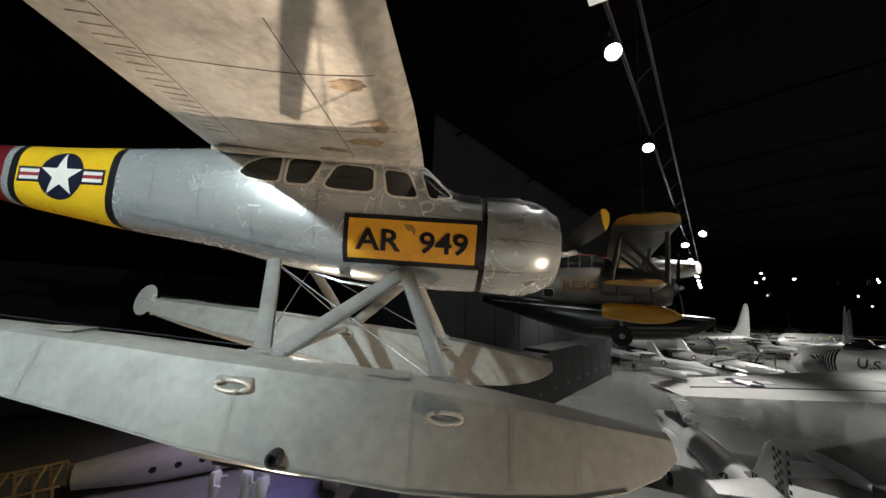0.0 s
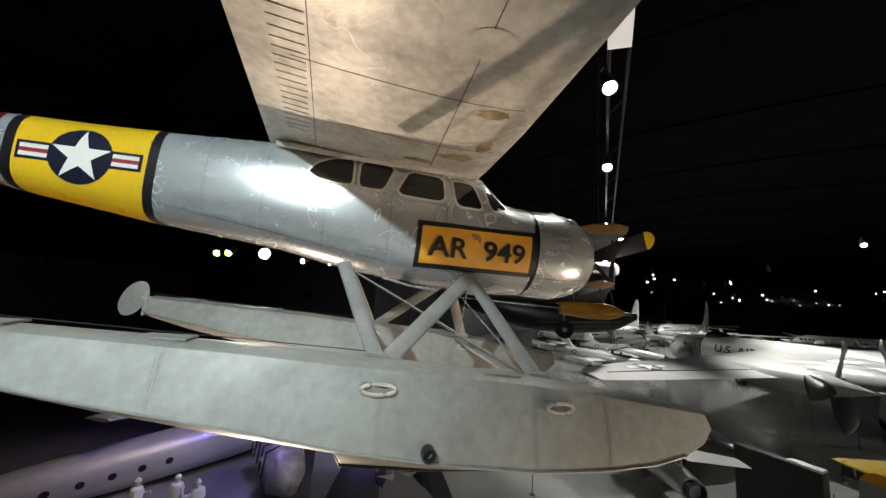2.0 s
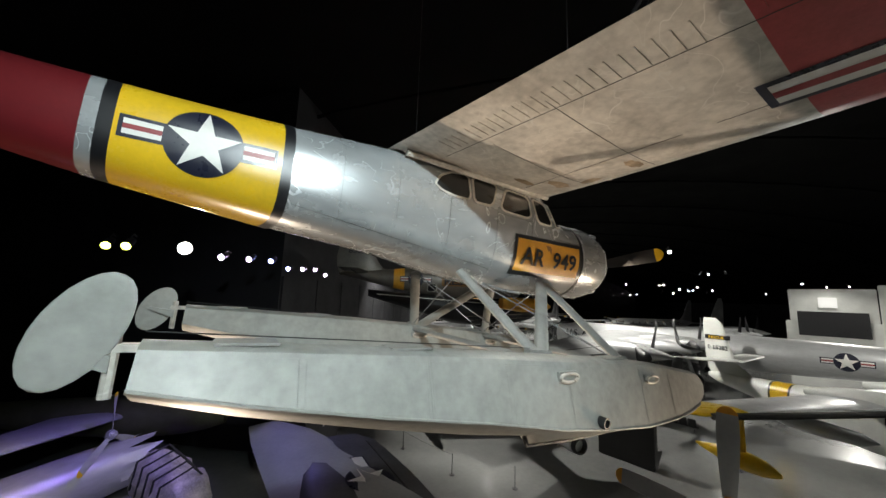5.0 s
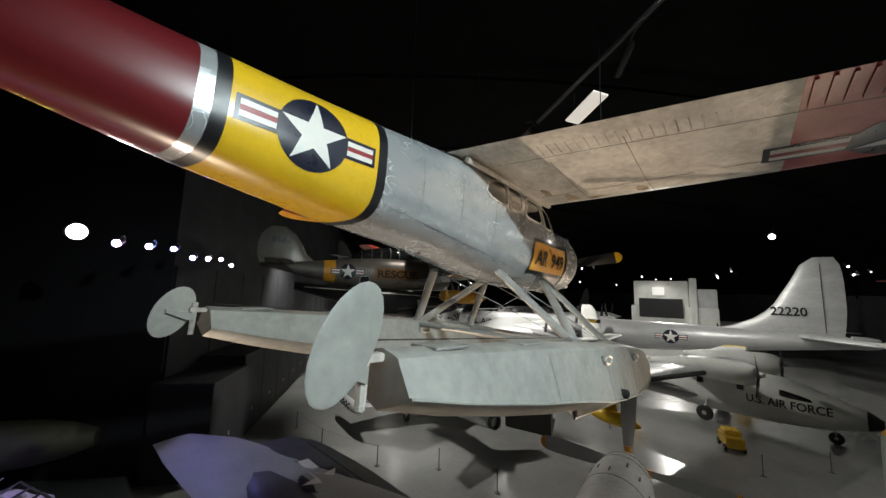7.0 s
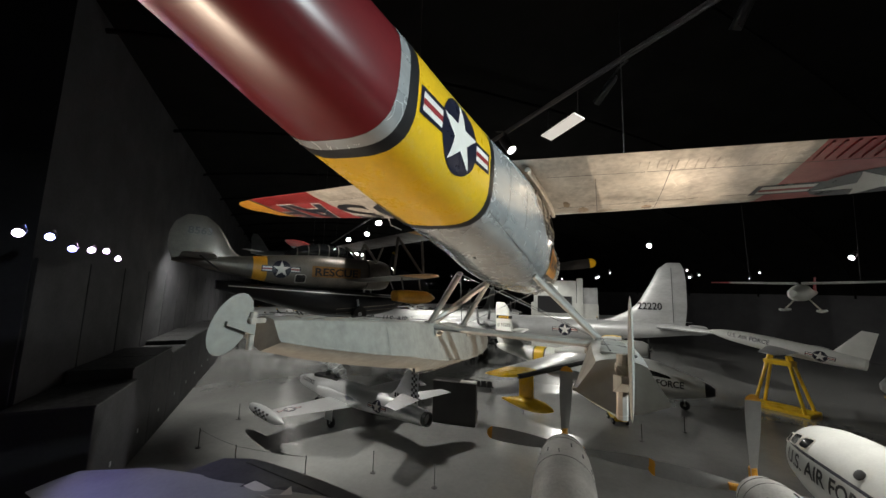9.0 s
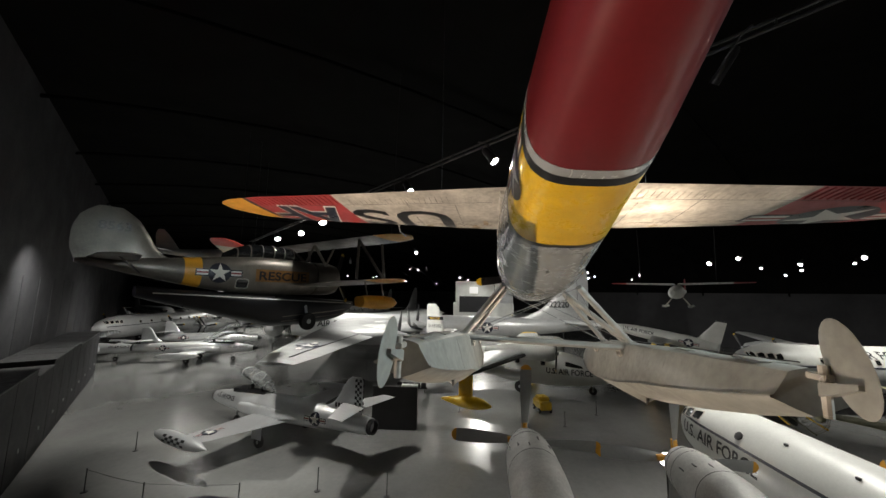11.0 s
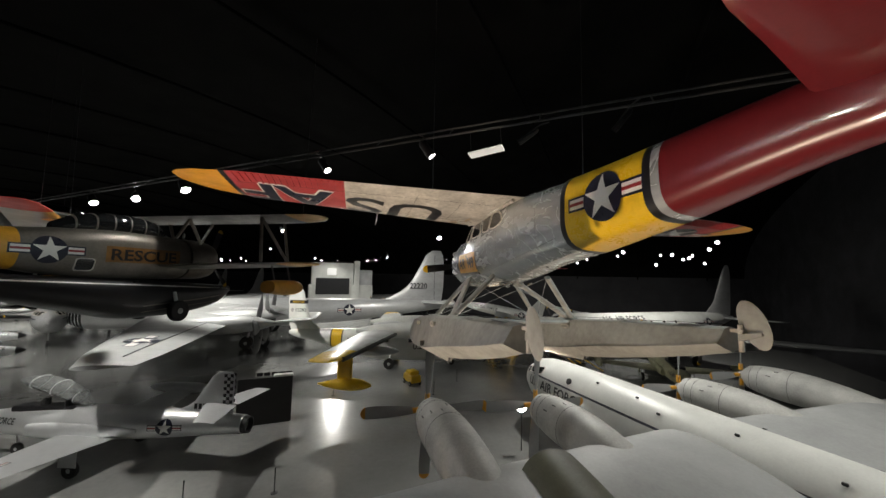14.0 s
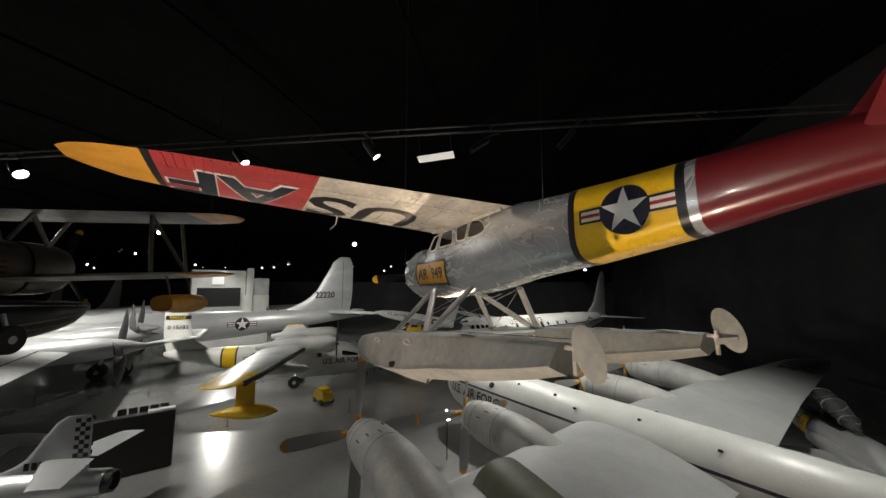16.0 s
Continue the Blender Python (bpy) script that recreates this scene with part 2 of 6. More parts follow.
def airfoil(n=9):
    xs = [0.5 * (1 - math.cos(math.pi * i / n)) for i in range(n + 1)]
    yt = [5 * (0.2969 * math.sqrt(x) - 0.126 * x - 0.3516 * x ** 2 + 0.2843 * x ** 3 - 0.1036 * x ** 4) for x in xs]
    up = [(x, y * 1.15) for x, y in zip(xs, yt)]
    low = [(x, -y * 0.85) for x, y in zip(xs, yt)]
    return up[::-1] + low[1:-1]


FOIL = airfoil()


class Wing:
    """Sections of (y, leading x, trailing x, z, thickness)."""

    def __init__(self, sections):
        self.s = sorted(sections)

    def at(self, y):
        ys = [q[0] for q in self.s]
        return [float(np.interp(y, ys, [q[i] for q in self.s])) for i in range(1, 5)]

    def ring(self, y, grow=0.0):
        le, te, z, t = self.at(y)
        return [Vector((le - fx * (le - te), y, z + fz * t + math.copysign(grow, fz))) for fx, fz in FOIL]

    def section(self, y0, y1, steps=6):
        return loft([self.ring(y0 + (y1 - y0) * i / steps) for i in range(steps + 1)])

    def skin(self, x, y, off, under=True):
        le, te, z, t = self.at(y)
        f = min(0.999, max(0.0, (le - x) / (le - te)))
        yt = 5 * (0.2969 * math.sqrt(f) - 0.126 * f - 0.3516 * f ** 2 + 0.2843 * f ** 3 - 0.1036 * f ** 4)
        return Vector((x, y, z - 0.85 * yt * t - off if under else z + 1.15 * yt * t + off))


def flat_shape(polys, cuts=0):
    """Faces in a plane (u, v) from polygons, cut up so that they can follow a curved skin."""
    bm = bmesh.new()
    for index, p in polys:
        f = bm.faces.new([bm.verts.new((u, v, 0)) for u, v in p])
        f.material_index = index
    if cuts:
        bmesh.ops.triangulate(bm, faces=bm.faces[:])
        bmesh.ops.subdivide_edges(bm, edges=bm.edges[:], cuts=cuts, use_grid_fill=True)
    return bm


def mapped(bm, fn):
    for v in bm.verts:
        v.co = fn(v.co.x, v.co.y)
    return bm


def star_points(r, turn=90):
    return [((r if k % 2 == 0 else r * 0.382) * math.cos(radians(turn + 36 * k)), (r if k % 2 == 0 else r * 0.382) * math.sin(radians(turn + 36 * k))) for k in range(10)]


def roundel(fn, r, parent, lift=0.004, cuts=2, turn=90, stripes=True, reach=1.95, high=0.25):
    """Star in a dark disc with side bars. fn(u, v, off) lays it on a skin."""
    disc = [(r * math.cos(2 * math.pi * k / 40), r * math.sin(2 * math.pi * k / 40)) for k in range(40)]
    field = part("roundel_field", mapped(flat_shape([(0, disc)], cuts), lambda u, v: fn(u, v, lift * 1.4)), NAVY, parent, "dark blue roundel field")
    for s in (1, -1):
        bar = lambda u0, u1, h: flat_shape([(0, [(s * u0, h), (s * u1, h), (s * u1, -h), (s * u0, -h)])], cuts)
        part("roundel_bar_edge", mapped(bar(0.8 * r, (reach + 0.1) * r, r * (high + 0.1)), lambda u, v: fn(u, v, lift)), NAVY, parent, "dark edge of the side bar")
        part("roundel_bar", mapped(bar(r, reach * r, high * r), lambda u, v: fn(u, v, lift * 2)), DECALW, parent, "white side bar")
        if stripes:
            part("roundel_stripe", mapped(bar(r, reach * r, high * 0.32 * r), lambda u, v: fn(u, v, lift * 3)), STRIPE, parent, "red stripe in the side bar")
    pts = star_points(r * 0.97, turn)
    st = flat_shape([(0, [(0, 0), pts[(k - 1) % 10], pts[k], pts[(k + 1) % 10]]) for k in range(0, 10, 2)], cuts)
    bmesh.ops.remove_doubles(st, verts=st.verts[:], dist=r * 0.002)
    part("roundel_star", mapped(st, lambda u, v: fn(u, v, lift * 3)), DECALW, parent, "white five-pointed star")


def islands(bm):
    """The separate pieces of a mesh, as meshes of their own."""
    seen, out = set(), []
    for v in bm.verts:
        if v in seen:
            continue
        stack, got = [v], []
        seen.add(v)
        while stack:
            q = stack.pop()
            got.append(q)
            for e in q.link_edges:
                o = e.other_vert(q)
                if o not in seen:
                    seen.add(o)
                    stack.append(o)
        piece, table = bmesh.new(), {}
        for q in got:
            table[q] = piece.verts.new(q.co)
        for f in {f for q in got for f in q.link_faces}:
            piece.faces.new([table[q] for q in f.verts])
        out.append(piece)
    return out


def lettering(text, height, fn, material, parent, name="letter", off=0.006, width=None, bold=0.012):
    """Letters laid on a skin, each a part: fn(u, v, off), u from the text's middle, v from its base line."""
    cu = bpy.data.curves.new("text", "FONT")
    cu.body, cu.size, cu.align_x, cu.offset = text, height / 0.72, "CENTER", bold * height
    cu.resolution_u = 3
    tmp = bpy.data.objects.new("text", cu)
    scene.collection.objects.link(tmp)
    bpy.context.view_layer.update()
    me = bpy.data.meshes.new_from_object(tmp.evaluated_get(bpy.context.evaluated_depsgraph_get()))
    bpy.data.objects.remove(tmp)
    bm = bmesh.new()
    bm.from_mesh(me)
    bpy.data.meshes.remove(me)
    k = width / max(0.01, max(v.co.x for v in bm.verts) - min(v.co.x for v in bm.verts)) if width else 1
    mid = (max(v.co.x for v in bm.verts) + min(v.co.x for v in bm.verts)) / 2
    for v in bm.verts:
        v.co.x = (v.co.x - mid) * k
    for piece in islands(bm):
        bmesh.ops.triangulate(piece, faces=piece.faces[:])
        for _ in range(3):
            long = [e for e in piece.edges if e.calc_length() > height * 0.16]
            if long:
                bmesh.ops.subdivide_edges(piece, edges=long, cuts=1)
                bmesh.ops.triangulate(piece, faces=piece.faces[:])
        part(name, mapped(piece, lambda u, v: fn(u, v, off)), material, parent)
    bm.free()


def chaikin(p, times=2):
    for _ in range(times):
        p = [q for a, b in zip(p, p[1:] + p[:1]) for q in ((0.87 * a[0] + 0.13 * b[0], 0.87 * a[1] + 0.13 * b[1]), (0.13 * a[0] + 0.87 * b[0], 0.13 * a[1] + 0.87 * b[1]))]
    return p


def window(poly, fn, parent, rim=0.035, glass=GLASS, frame_mat=ALU2, lift=0.006):
    """A rounded pane with a raised frame, on a skin."""
    p = chaikin(poly)
    cx, cy = sum(q[0] for q in p) / len(p), sum(q[1] for q in p) / len(p)
    outer = [(x + rim * (x - cx) / math.hypot(x - cx, y - cy), y + rim * (y - cy) / math.hypot(x - cx, y - cy)) for x, y in p]
    bm = bmesh.new()
    rows = [[bm.verts.new(fn(x, y, o)) for x, y in r] for r, o in ((outer, 0.0), (outer, lift * 1.6), (p, lift * 1.6), (p, 0.0))]
    for a, b in zip(rows, rows[1:]):
        for i in range(len(p)):
            j = (i + 1) % len(p)
            bm.faces.new((a[i], a[j], b[j], b[i]))
    w = part("window", bm, frame_mat, parent, "rounded cabin window frame")
    g = bmesh.new()
    ring = [g.verts.new(fn(x, y, lift * 0.7)) for x, y in p]
    mid = [g.verts.new(fn(cx + (x - cx) * 0.5, cy + (y - cy) * 0.5, lift * 0.7)) for x, y in p]
    c = g.verts.new(fn(cx, cy, lift * 0.7))
    for i in range(len(p)):
        j = (i + 1) % len(p)
        g.faces.new((ring[i], ring[j], mid[j], mid[i]))
        g.faces.new((mid[i], mid[j], c))
    part("pane", g, glass, w, "dark reflecting pane")
    return w


def strip(fn, a, b, width, off, steps=8):
    """A thin strip from a to b on a skin."""
    (u0, v0), (u1, v1) = a, b
    ln = math.hypot(u1 - u0, v1 - v0)
    nx, ny = -(v1 - v0) / ln * width / 2, (u1 - u0) / ln * width / 2
    rows = []
    for i in range(steps + 1):
        t = i / steps
        u, v = u0 + (u1 - u0) * t, v0 + (v1 - v0) * t
        rows.append([fn(u - nx, v - ny, 0), fn(u - nx, v - ny, off), fn(u + nx, v + ny, off), fn(u + nx, v + ny, 0)])
    return loft(rows)


def joined(bms):
    out = bmesh.new()
    for b in bms:
        me = bpy.data.meshes.new("tmp")
        b.to_mesh(me)
        b.free()
        out.from_mesh(me)
        bpy.data.meshes.remove(me)
    return out


def rivet_rows(fn, lines, gap, r, parent, material):
    """Rows of small rivet heads on a skin, as one mesh."""
    verts, faces = [], []
    for (u0, v0), (u1, v1) in lines:
        n = max(1, int(math.hypot(u1 - u0, v1 - v0) / gap))
        for i in range(n + 1):
            u, v = u0 + (u1 - u0) * i / n, v0 + (v1 - v0) * i / n
            base = len(verts)
            verts += [fn(u + r * math.cos(k * 1.0472), v + r * math.sin(k * 1.0472), 0) for k in range(6)] + [fn(u, v, r * 0.55)]
            faces += [(base + k, base + (k + 1) % 6, base + 6) for k in range(6)]
    me = bpy.data.meshes.new("rivets")
    me.from_pydata(verts, [], faces)
    me.materials.append(material)
    ob = new("rivets", me)
    ob.parent = parent
    return tagged(ob, "rows of small rivet heads", kind="stuff")


def blade_bm(r0, r1, chord, tip_from=0.0, tip_to=1.0, thick=0.18, twist=35):
    """A propeller blade along z, cut between two fractions of its length."""
    rings = []
    for i in range(9):
        f = tip_from + (tip_to - tip_from) * i / 8
        z = r0 + (r1 - r0) * f
        c = chord * (0.45 + 1.5 * f - 0.95 * f * f) * (1 if f < 0.9 else math.sqrt(max(0.03, 1 - ((f - 0.9) / 0.1) ** 2)))
        t = c * thick * (1.5 - f)
        a = radians(twist * (1.2 - f))
        rings.append([Vector((-math.sin(a) * q * c / 2 + math.cos(a) * w * t / 2, math.cos(a) * q * c / 2 + math.sin(a) * w * t / 2, z)) for q, w in ((1, 0), (0.5, 0.8), (-0.3, 1), (-1, 0), (-0.3, -0.6), (0.5, -0.6))])
    return loft(rings)


def propeller(parent, m, blades, r, chord, blade_mat=BLACK, tip_mat=YELLOW, start=0, hub=0.09, tip=0.9):
    """Hub and blades, each with a painted tip, turned about x."""
    part("propeller_hub", lathe([(-0.12, hub * 0.9), (0.02, hub), (0.1, hub * 0.8), (0.2, hub * 0.35), (0.22, 0.0)], 16, m), ALU, parent, "bright metal propeller hub")
    for k in range(blades):
        t = m @ pose(0, 0, 0, start + 360 / blades * k)
        a, b = blade_bm(hub * 0.6, r, chord, 0, tip), blade_bm(hub * 0.6, r, chord, tip, 1)
        a.transform(t)
        b.transform(t)
        ob = part("propeller_blade", a, blade_mat, parent)
        part("blade_tip", b, tip_mat, ob, "yellow blade tip")


def wheel(parent, c, r, w, yaw=0.0, strut_to=None):
    m = pose(*c, 0, 0, yaw + 90)
    t = part("tyre", lathe([(-w / 2, r * 0.62), (-w / 2, r * 0.9), (-w * 0.3, r), (w * 0.3, r), (w / 2, r * 0.9), (w / 2, r * 0.62)], 24, m), RUBBER, parent, "black rubber tyre")
    part("wheel_rim", lathe([(-w * 0.52, r * 0.2), (-w * 0.42, r * 0.6), (w * 0.42, r * 0.6), (w * 0.52, r * 0.2)], 18, m), SILVER, t, "silver wheel hub")
    if strut_to:
        part("gear_leg", tube([c, strut_to], r * 0.16, 8), SILVER, parent, "undercarriage leg")

# ---- the hall ----
def hall(u, v, z=0.0):
    p = HU * u + HV * v
    return Vector((p.x, p.y, z))


U0, U1, V0, V1, VX, UR, EAVE = -22.5, 190.0, -15.2, 75.0, -36.0, 17.0, 9.5


def slab(name, corners, z0, z1, material, label, category, kind="structure"):
    bm = loft([[Vector((*c.xy, z0)) for c in corners], [Vector((*c.xy, z1)) for c in corners]])
    return tagged(obj_from(name, bm, material, smooth=False), label, category, kind=kind)


def bar_wall(name, u0, u1, v0, v1, top, label):
    return slab(name, [hall(u0, v0), hall(u1, v0), hall(u1, v1), hall(u0, v1)], FLOOR, top, WALLM, label, "wall")


slab("floor", [hall(U0 - 1, VX - 1), hall(U1 + 1, VX - 1), hall(U1 + 1, V1 + 1), hall(U0 - 1, V1 + 1)], FLOOR - 0.3, FLOOR, CONCRETE, "polished grey concrete museum floor with soft reflections", "floor")
bar_wall("wall_west", UR, U1, V0 - 0.4, V0, 25.0, "dark grey panelled hangar side wall")
bar_wall("wall_recess", UR, UR + 0.4, VX, V0 - 0.4, 25.0, "dark return wall of the recess")
bar_wall("wall_recess_back", U0, UR, VX - 0.4, VX, 12.0, "dark back wall of the recess")
bar_wall("wall_east", U0, U1, V1, V1 + 0.4, 12.0, "dark hangar side wall")
bar_wall("wall_south", U0 - 0.4, U0, VX, V1, 27.0, "dark grey hangar end wall")
bar_wall("wall_north", U1, U1 + 0.4, V0, V1, 27.0, "dark hangar end wall")

# the vaulted black ceiling
vm, half = (VX + V1) / 2, (V1 - VX) / 2
arch = [(vm + half * math.cos(math.pi * k / 24), EAVE + 15.0 * math.sin(math.pi * k / 24)) for k in range(25)]
rows = []
for u in (U0, U1):
    rows.append([hall(u, v, z) for v, z in arch] + [hall(u, vm + (v - vm) * 1.02, z + 0.5) for v, z in reversed(arch)])
tagged(obj_from("ceiling", loft(rows), ROOFM), "black vaulted hangar ceiling lost in the dark", "ceiling", kind="structure")
for k in range(12):
    u = U0 + 6 + 12 * k
    pts = [hall(u, vm + (v - vm) * 0.985, z - 0.5) for v, z in arch]
    tagged(obj_from("roof_arch", tube(pts, 0.13, 6), ROOFM), "dark curved steel roof arch", "beam", "roof arches", "structure")

# grey panels standing out from the side wall
for k in range(14):
    u = 17.1 + 4.2 * k
    bm = box(0, 4.1, -0.06, 0.06, FLOOR, EAVE - 0.3, 0.01)
    bm.transform(Matrix.Translation(hall(u, V0 + 0.07)) @ pose(0, 0, 0, 0, 0, HALL))
    ob = obj_from("wall_panel", bm, WALLM, bpy.data.objects["wall_west"], smooth=False)

# stepped dark exhibit enclosure along the side wall
def exhibit_block(u, length, height, depth):
    m = Matrix.Translation(hall(u, V0 + 0.2, FLOOR)) @ pose(0, 0, 0, 0, 0, HALL)
    ob = thing("exhibit_enclosure", "dark grey boxed exhibit enclosure against the side wall", "partition", m, "exhibit enclosures")
    part("enclosure_body", box(0, length, -depth, 0, 0, height, 0.02), WALLM, ob)
    part("enclosure_lid", box(-0.03, length - 0.05, -depth - 0.05, 0, height, height + 0.09, 0.02), DARK, ob, "flat grey lid")
    part("wall_outlet", box(length * 0.5, length * 0.5 + 0.12, -depth - 0.03, -depth, 1.2, 1.4, 0.01), SILVER, ob, "small pale outlet plate")
    return ob


for k, (ln, h, d) in enumerate([(4.2, 4.2, 2.6), (3.4, 4.7, 2.4), (3.4, 4.7, 2.4), (3.6, 4.3, 2.4), (3.0, 4.6, 2.4), (3.0, 4.6, 2.4), (3.0, 4.6, 2.4), (3.0, 4.4, 2.4), (3.0, 4.4, 2.4), (3.0, 4.4, 2.4), (2.6, 4.4, 2.4)]):
    exhibit_block(16.0 + sum([4.2, 3.4, 3.4, 3.6, 3.0, 3.0, 3.0, 3.0, 3.0, 3.0, 2.6][:k]), ln - 0.02, h, d)

# ---- the floatplane ----
PLANE = pose(-2.2, 4.20, 9.0, 1.6, 2.0, 3.0)
fp = thing("floatplane", "hanging polished-aluminium high-wing floatplane with yellow band and dark red tail", "aircraft", PLANE)
FUS = Body([(3.50, 0.36, -0.36, 0.36, 2.0), (3.40, 0.47, -0.47, 0.47, 2.0), (3.2, 0.545, -0.545, 0.545, 2.0), (2.95, 0.565, -0.565, 0.565, 2.05), (2.64, 0.56, -0.56, 0.56, 2.1),
            (2.25, 0.565, -0.57, 0.60, 2.3), (1.92, 0.585, -0.56, 0.86, 2.6), (1.55, 0.625, -0.545, 0.90, 2.8), (1.0, 0.64, -0.50, 0.91, 2.9), (0.4, 0.625, -0.42, 0.91, 3.0),
            (-0.35, 0.575, -0.28, 0.86, 3.0), (-1.33, 0.48, -0.17, 0.79, 3.1), (-2.0, 0.42, -0.075, 0.755, 3.1), (-2.7, 0.37, 0.03, 0.735, 3.0), (-3.6, 0.26, 0.195, 0.725, 2.7), (-4.5, 0.14, 0.30, 0.66, 2.3), (-4.85, 0.03, 0.42, 0.60, 2.0)])
part("cabin_body", FUS.section(-1.52, 2.60, 32, 48), ALU, fp, "polished and dented aluminium fuselage skin")


def band(name, x0, x1, steps, grow, material, label):
    """A ring of painted skin; the bands run slightly aft towards port."""
    bm = FUS.section(x0, x1, steps, 48, grow)
    for v in bm.verts:
        v.co.x -= 0.13 * (v.co.y + 0.45)
    return part(name, bm, material, fp, label)


band("band_edge", -1.42, -1.335, 2, 0.003, BLACK, "black band edge")
band("yellow_band", -2.51, -1.42, 9, 0.002, YELLOW, "glossy yellow rescue band")
band("band_edge", -2.595, -2.51, 2, 0.003, BLACK, "black band edge")
band("silver_band", -2.68, -2.595, 2, 0.002, ALU, "bare silver band")
band("tail_cone", -4.80, -2.68, 16, 0.0, RED, "glossy dark red tail cone")
part("cowl_gap", FUS.section(2.59, 2.67, 2, 40, -0.012), BLACK, fp, "black cooling gap")
cowl = part("engine_cowling", FUS.section(2.66, 3.42, 12, 48), ALU, fp, "polished round engine cowling")
part("cowl_lip", lathe([(3.40, 0.465), (3.47, 0.43), (3.50, 0.37), (3.46, 0.33), (3.38, 0.33)], 40), ALU, cowl, "rounded cowl lip")
part("cowl_inside", lathe([(3.30, 0.02), (3.40, 0.345), (3.42, 0.345), (3.44, 0.1), (3.47, 0.09)], 32), BLACK, cowl, "dark engine opening")
for k in range(14):
    a = 360 / 14 * k + 13
    if 60 < a < 120:
        continue
    bm = bmesh.new()
    bmesh.ops.create_uvsphere(bm, u_segments=14, v_segments=8, radius=1)
    bm.transform(pose(0, 0, 0, a) @ Matrix.Translation((3.17 if k % 2 else 3.02, 0, 0.545)) @ Matrix.Diagonal((0.085, 0.05, 0.04, 1)))
    part("rocker_blister", bm, ALU, cowl, "bulged rocker cover")
for a0 in (-35, 215, 180, 0):
    part("cowl_seam", strip(lambda x, a, o: FUS.ring(x, 1, 0.002 + o, a, a + 1)[0], (2.68, a0), (3.38, a0), 0.6, 0.002, 6), DARK, cowl)
part("anti_glare_panel", FUS.patch(2.24, 2.59, 6, 42, 138, 24, 0.004), BLACK, fp, "matt black anti-glare panel")
part("anti_glare_panel", FUS.patch(2.67, 3.36, 8, 52, 128, 24, 0.004), BLACK, fp, "matt black anti-glare panel")
propeller(fp, pose(3.60, 0, 0), 2, 1.22, 0.19, BLACK, YELLOW, 82, 0.075, 0.9)

for sgn in (-1, 1):
    lay = lambda u, v, o, s=sgn: FUS.side(u, v, s, o)
    wins = [[(0.05, 0.49), (0.12, 0.59), (0.26, 0.665), (0.47, 0.69), (0.48, 0.41), (0.30, 0.41), (0.13, 0.44)],
            [(0.55, 0.69), (0.90, 0.68), (0.80, 0.40), (0.55, 0.40)],
            [(0.94, 0.38), (1.06, 0.655), (1.43, 0.645), (1.46, 0.37)],
            [(1.54, 0.64), (1.79, 0.63), (1.92, 0.36), (1.61, 0.355)],
            [(1.93, 0.66), (2.04, 0.64), (2.28, 0.44), (2.04, 0.36)]]
    for w in wins:
        window(w, lay, fp, 0.028)
    seams = [((-0.35, -0.25), (-0.35, 0.78)), ((0.90, -0.42), (0.90, 0.36)), ((0.90, 0.33), (1.48, 0.33)), ((1.50, -0.45), (1.50, 0.34)), ((2.0, 0.20), (2.58, 0.18)), ((-0.9, -0.17), (-0.9, 0.72)), ((-1.30, 0.0), (0.9, -0.33)), ((0.25, -0.33), (0.25, 0.36))]
    for a, b in seams:
        part("panel_seam", strip(lay, a, b, 0.005, 0.0012, 10), DARK, fp)
    rivet_rows(lay, [((-0.38, -0.2), (-0.38, 0.74)), ((-0.93, -0.12), (-0.93, 0.68)), ((0.93, -0.4), (0.93, 0.33)), ((-2.48, 0.2), (-1.45, 0.14)), ((2.56, -0.4), (2.56, 0.4))], 0.035, 0.005, fp, ALU2)
    rivet_rows(lay, [((-3.8, 0.47), (-2.8, 0.5)), ((-3.05, 0.15), (-3.05, 0.6))], 0.035, 0.004, fp, RED)
    # number board
    board = flat_shape([(0, [(1.20, -0.355), (2.60, -0.335), (2.60, 0.18), (1.20, 0.135)])], 6)
    b = part("number_panel", mapped(board, lambda u, v, s=sgn: FUS.side(u, v, s, 0.004)), BLACK, fp, "black-edged marking panel")
    board = flat_shape([(0, [(1.25, -0.305), (2.55, -0.287), (2.55, 0.13), (1.25, 0.088)])], 6)
    part("panel_field", mapped(board, lambda u, v, s=sgn: FUS.side(u, v, s, 0.007)), ORANGE, b, "faded orange field")
    lettering("AR  949", 0.215, lambda u, v, o, s=sgn: FUS.side(1.90 - s * u, v - 0.205 - 0.02 * s * u, s, 0.017), BLACK, b, width=1.14, bold=0.03)
    worn = [(-0.10, 0.13), (0.0, 0.13), (0.035, 0.09), (0.03, 0.02), (-0.01, 0.07), (-0.04, 0.06)]
    part("worn_patch", mapped(flat_shape([(0, [(u + 0.01, v - 0.06) for u, v in worn])], 2), lambda u, v, s=sgn: FUS.side(1.88 - s * u, v, s, 0.012)), WORN, b, "rubbed brown patch between the letters")
    skew = 0.117 if sgn > 0 else 0.0
    roundel(lambda u, v, o, s=sgn, k=skew: FUS.side((-1.973 if s < 0 else -2.13) + k - s * u, (0.342 if s < 0 else 0.328) + v, s, o + 0.004) - Vector((k, 0, 0)), 0.264, fp, 0.002, 3, 90, True, 1.86, 0.22)

# little round drain in the belly
part("belly_drain", lathe([(0, 0.02), (0.012, 0.02)], 12, pose(-0.37, 0.0, -0.285, 0, 90)), BLACK, fp)

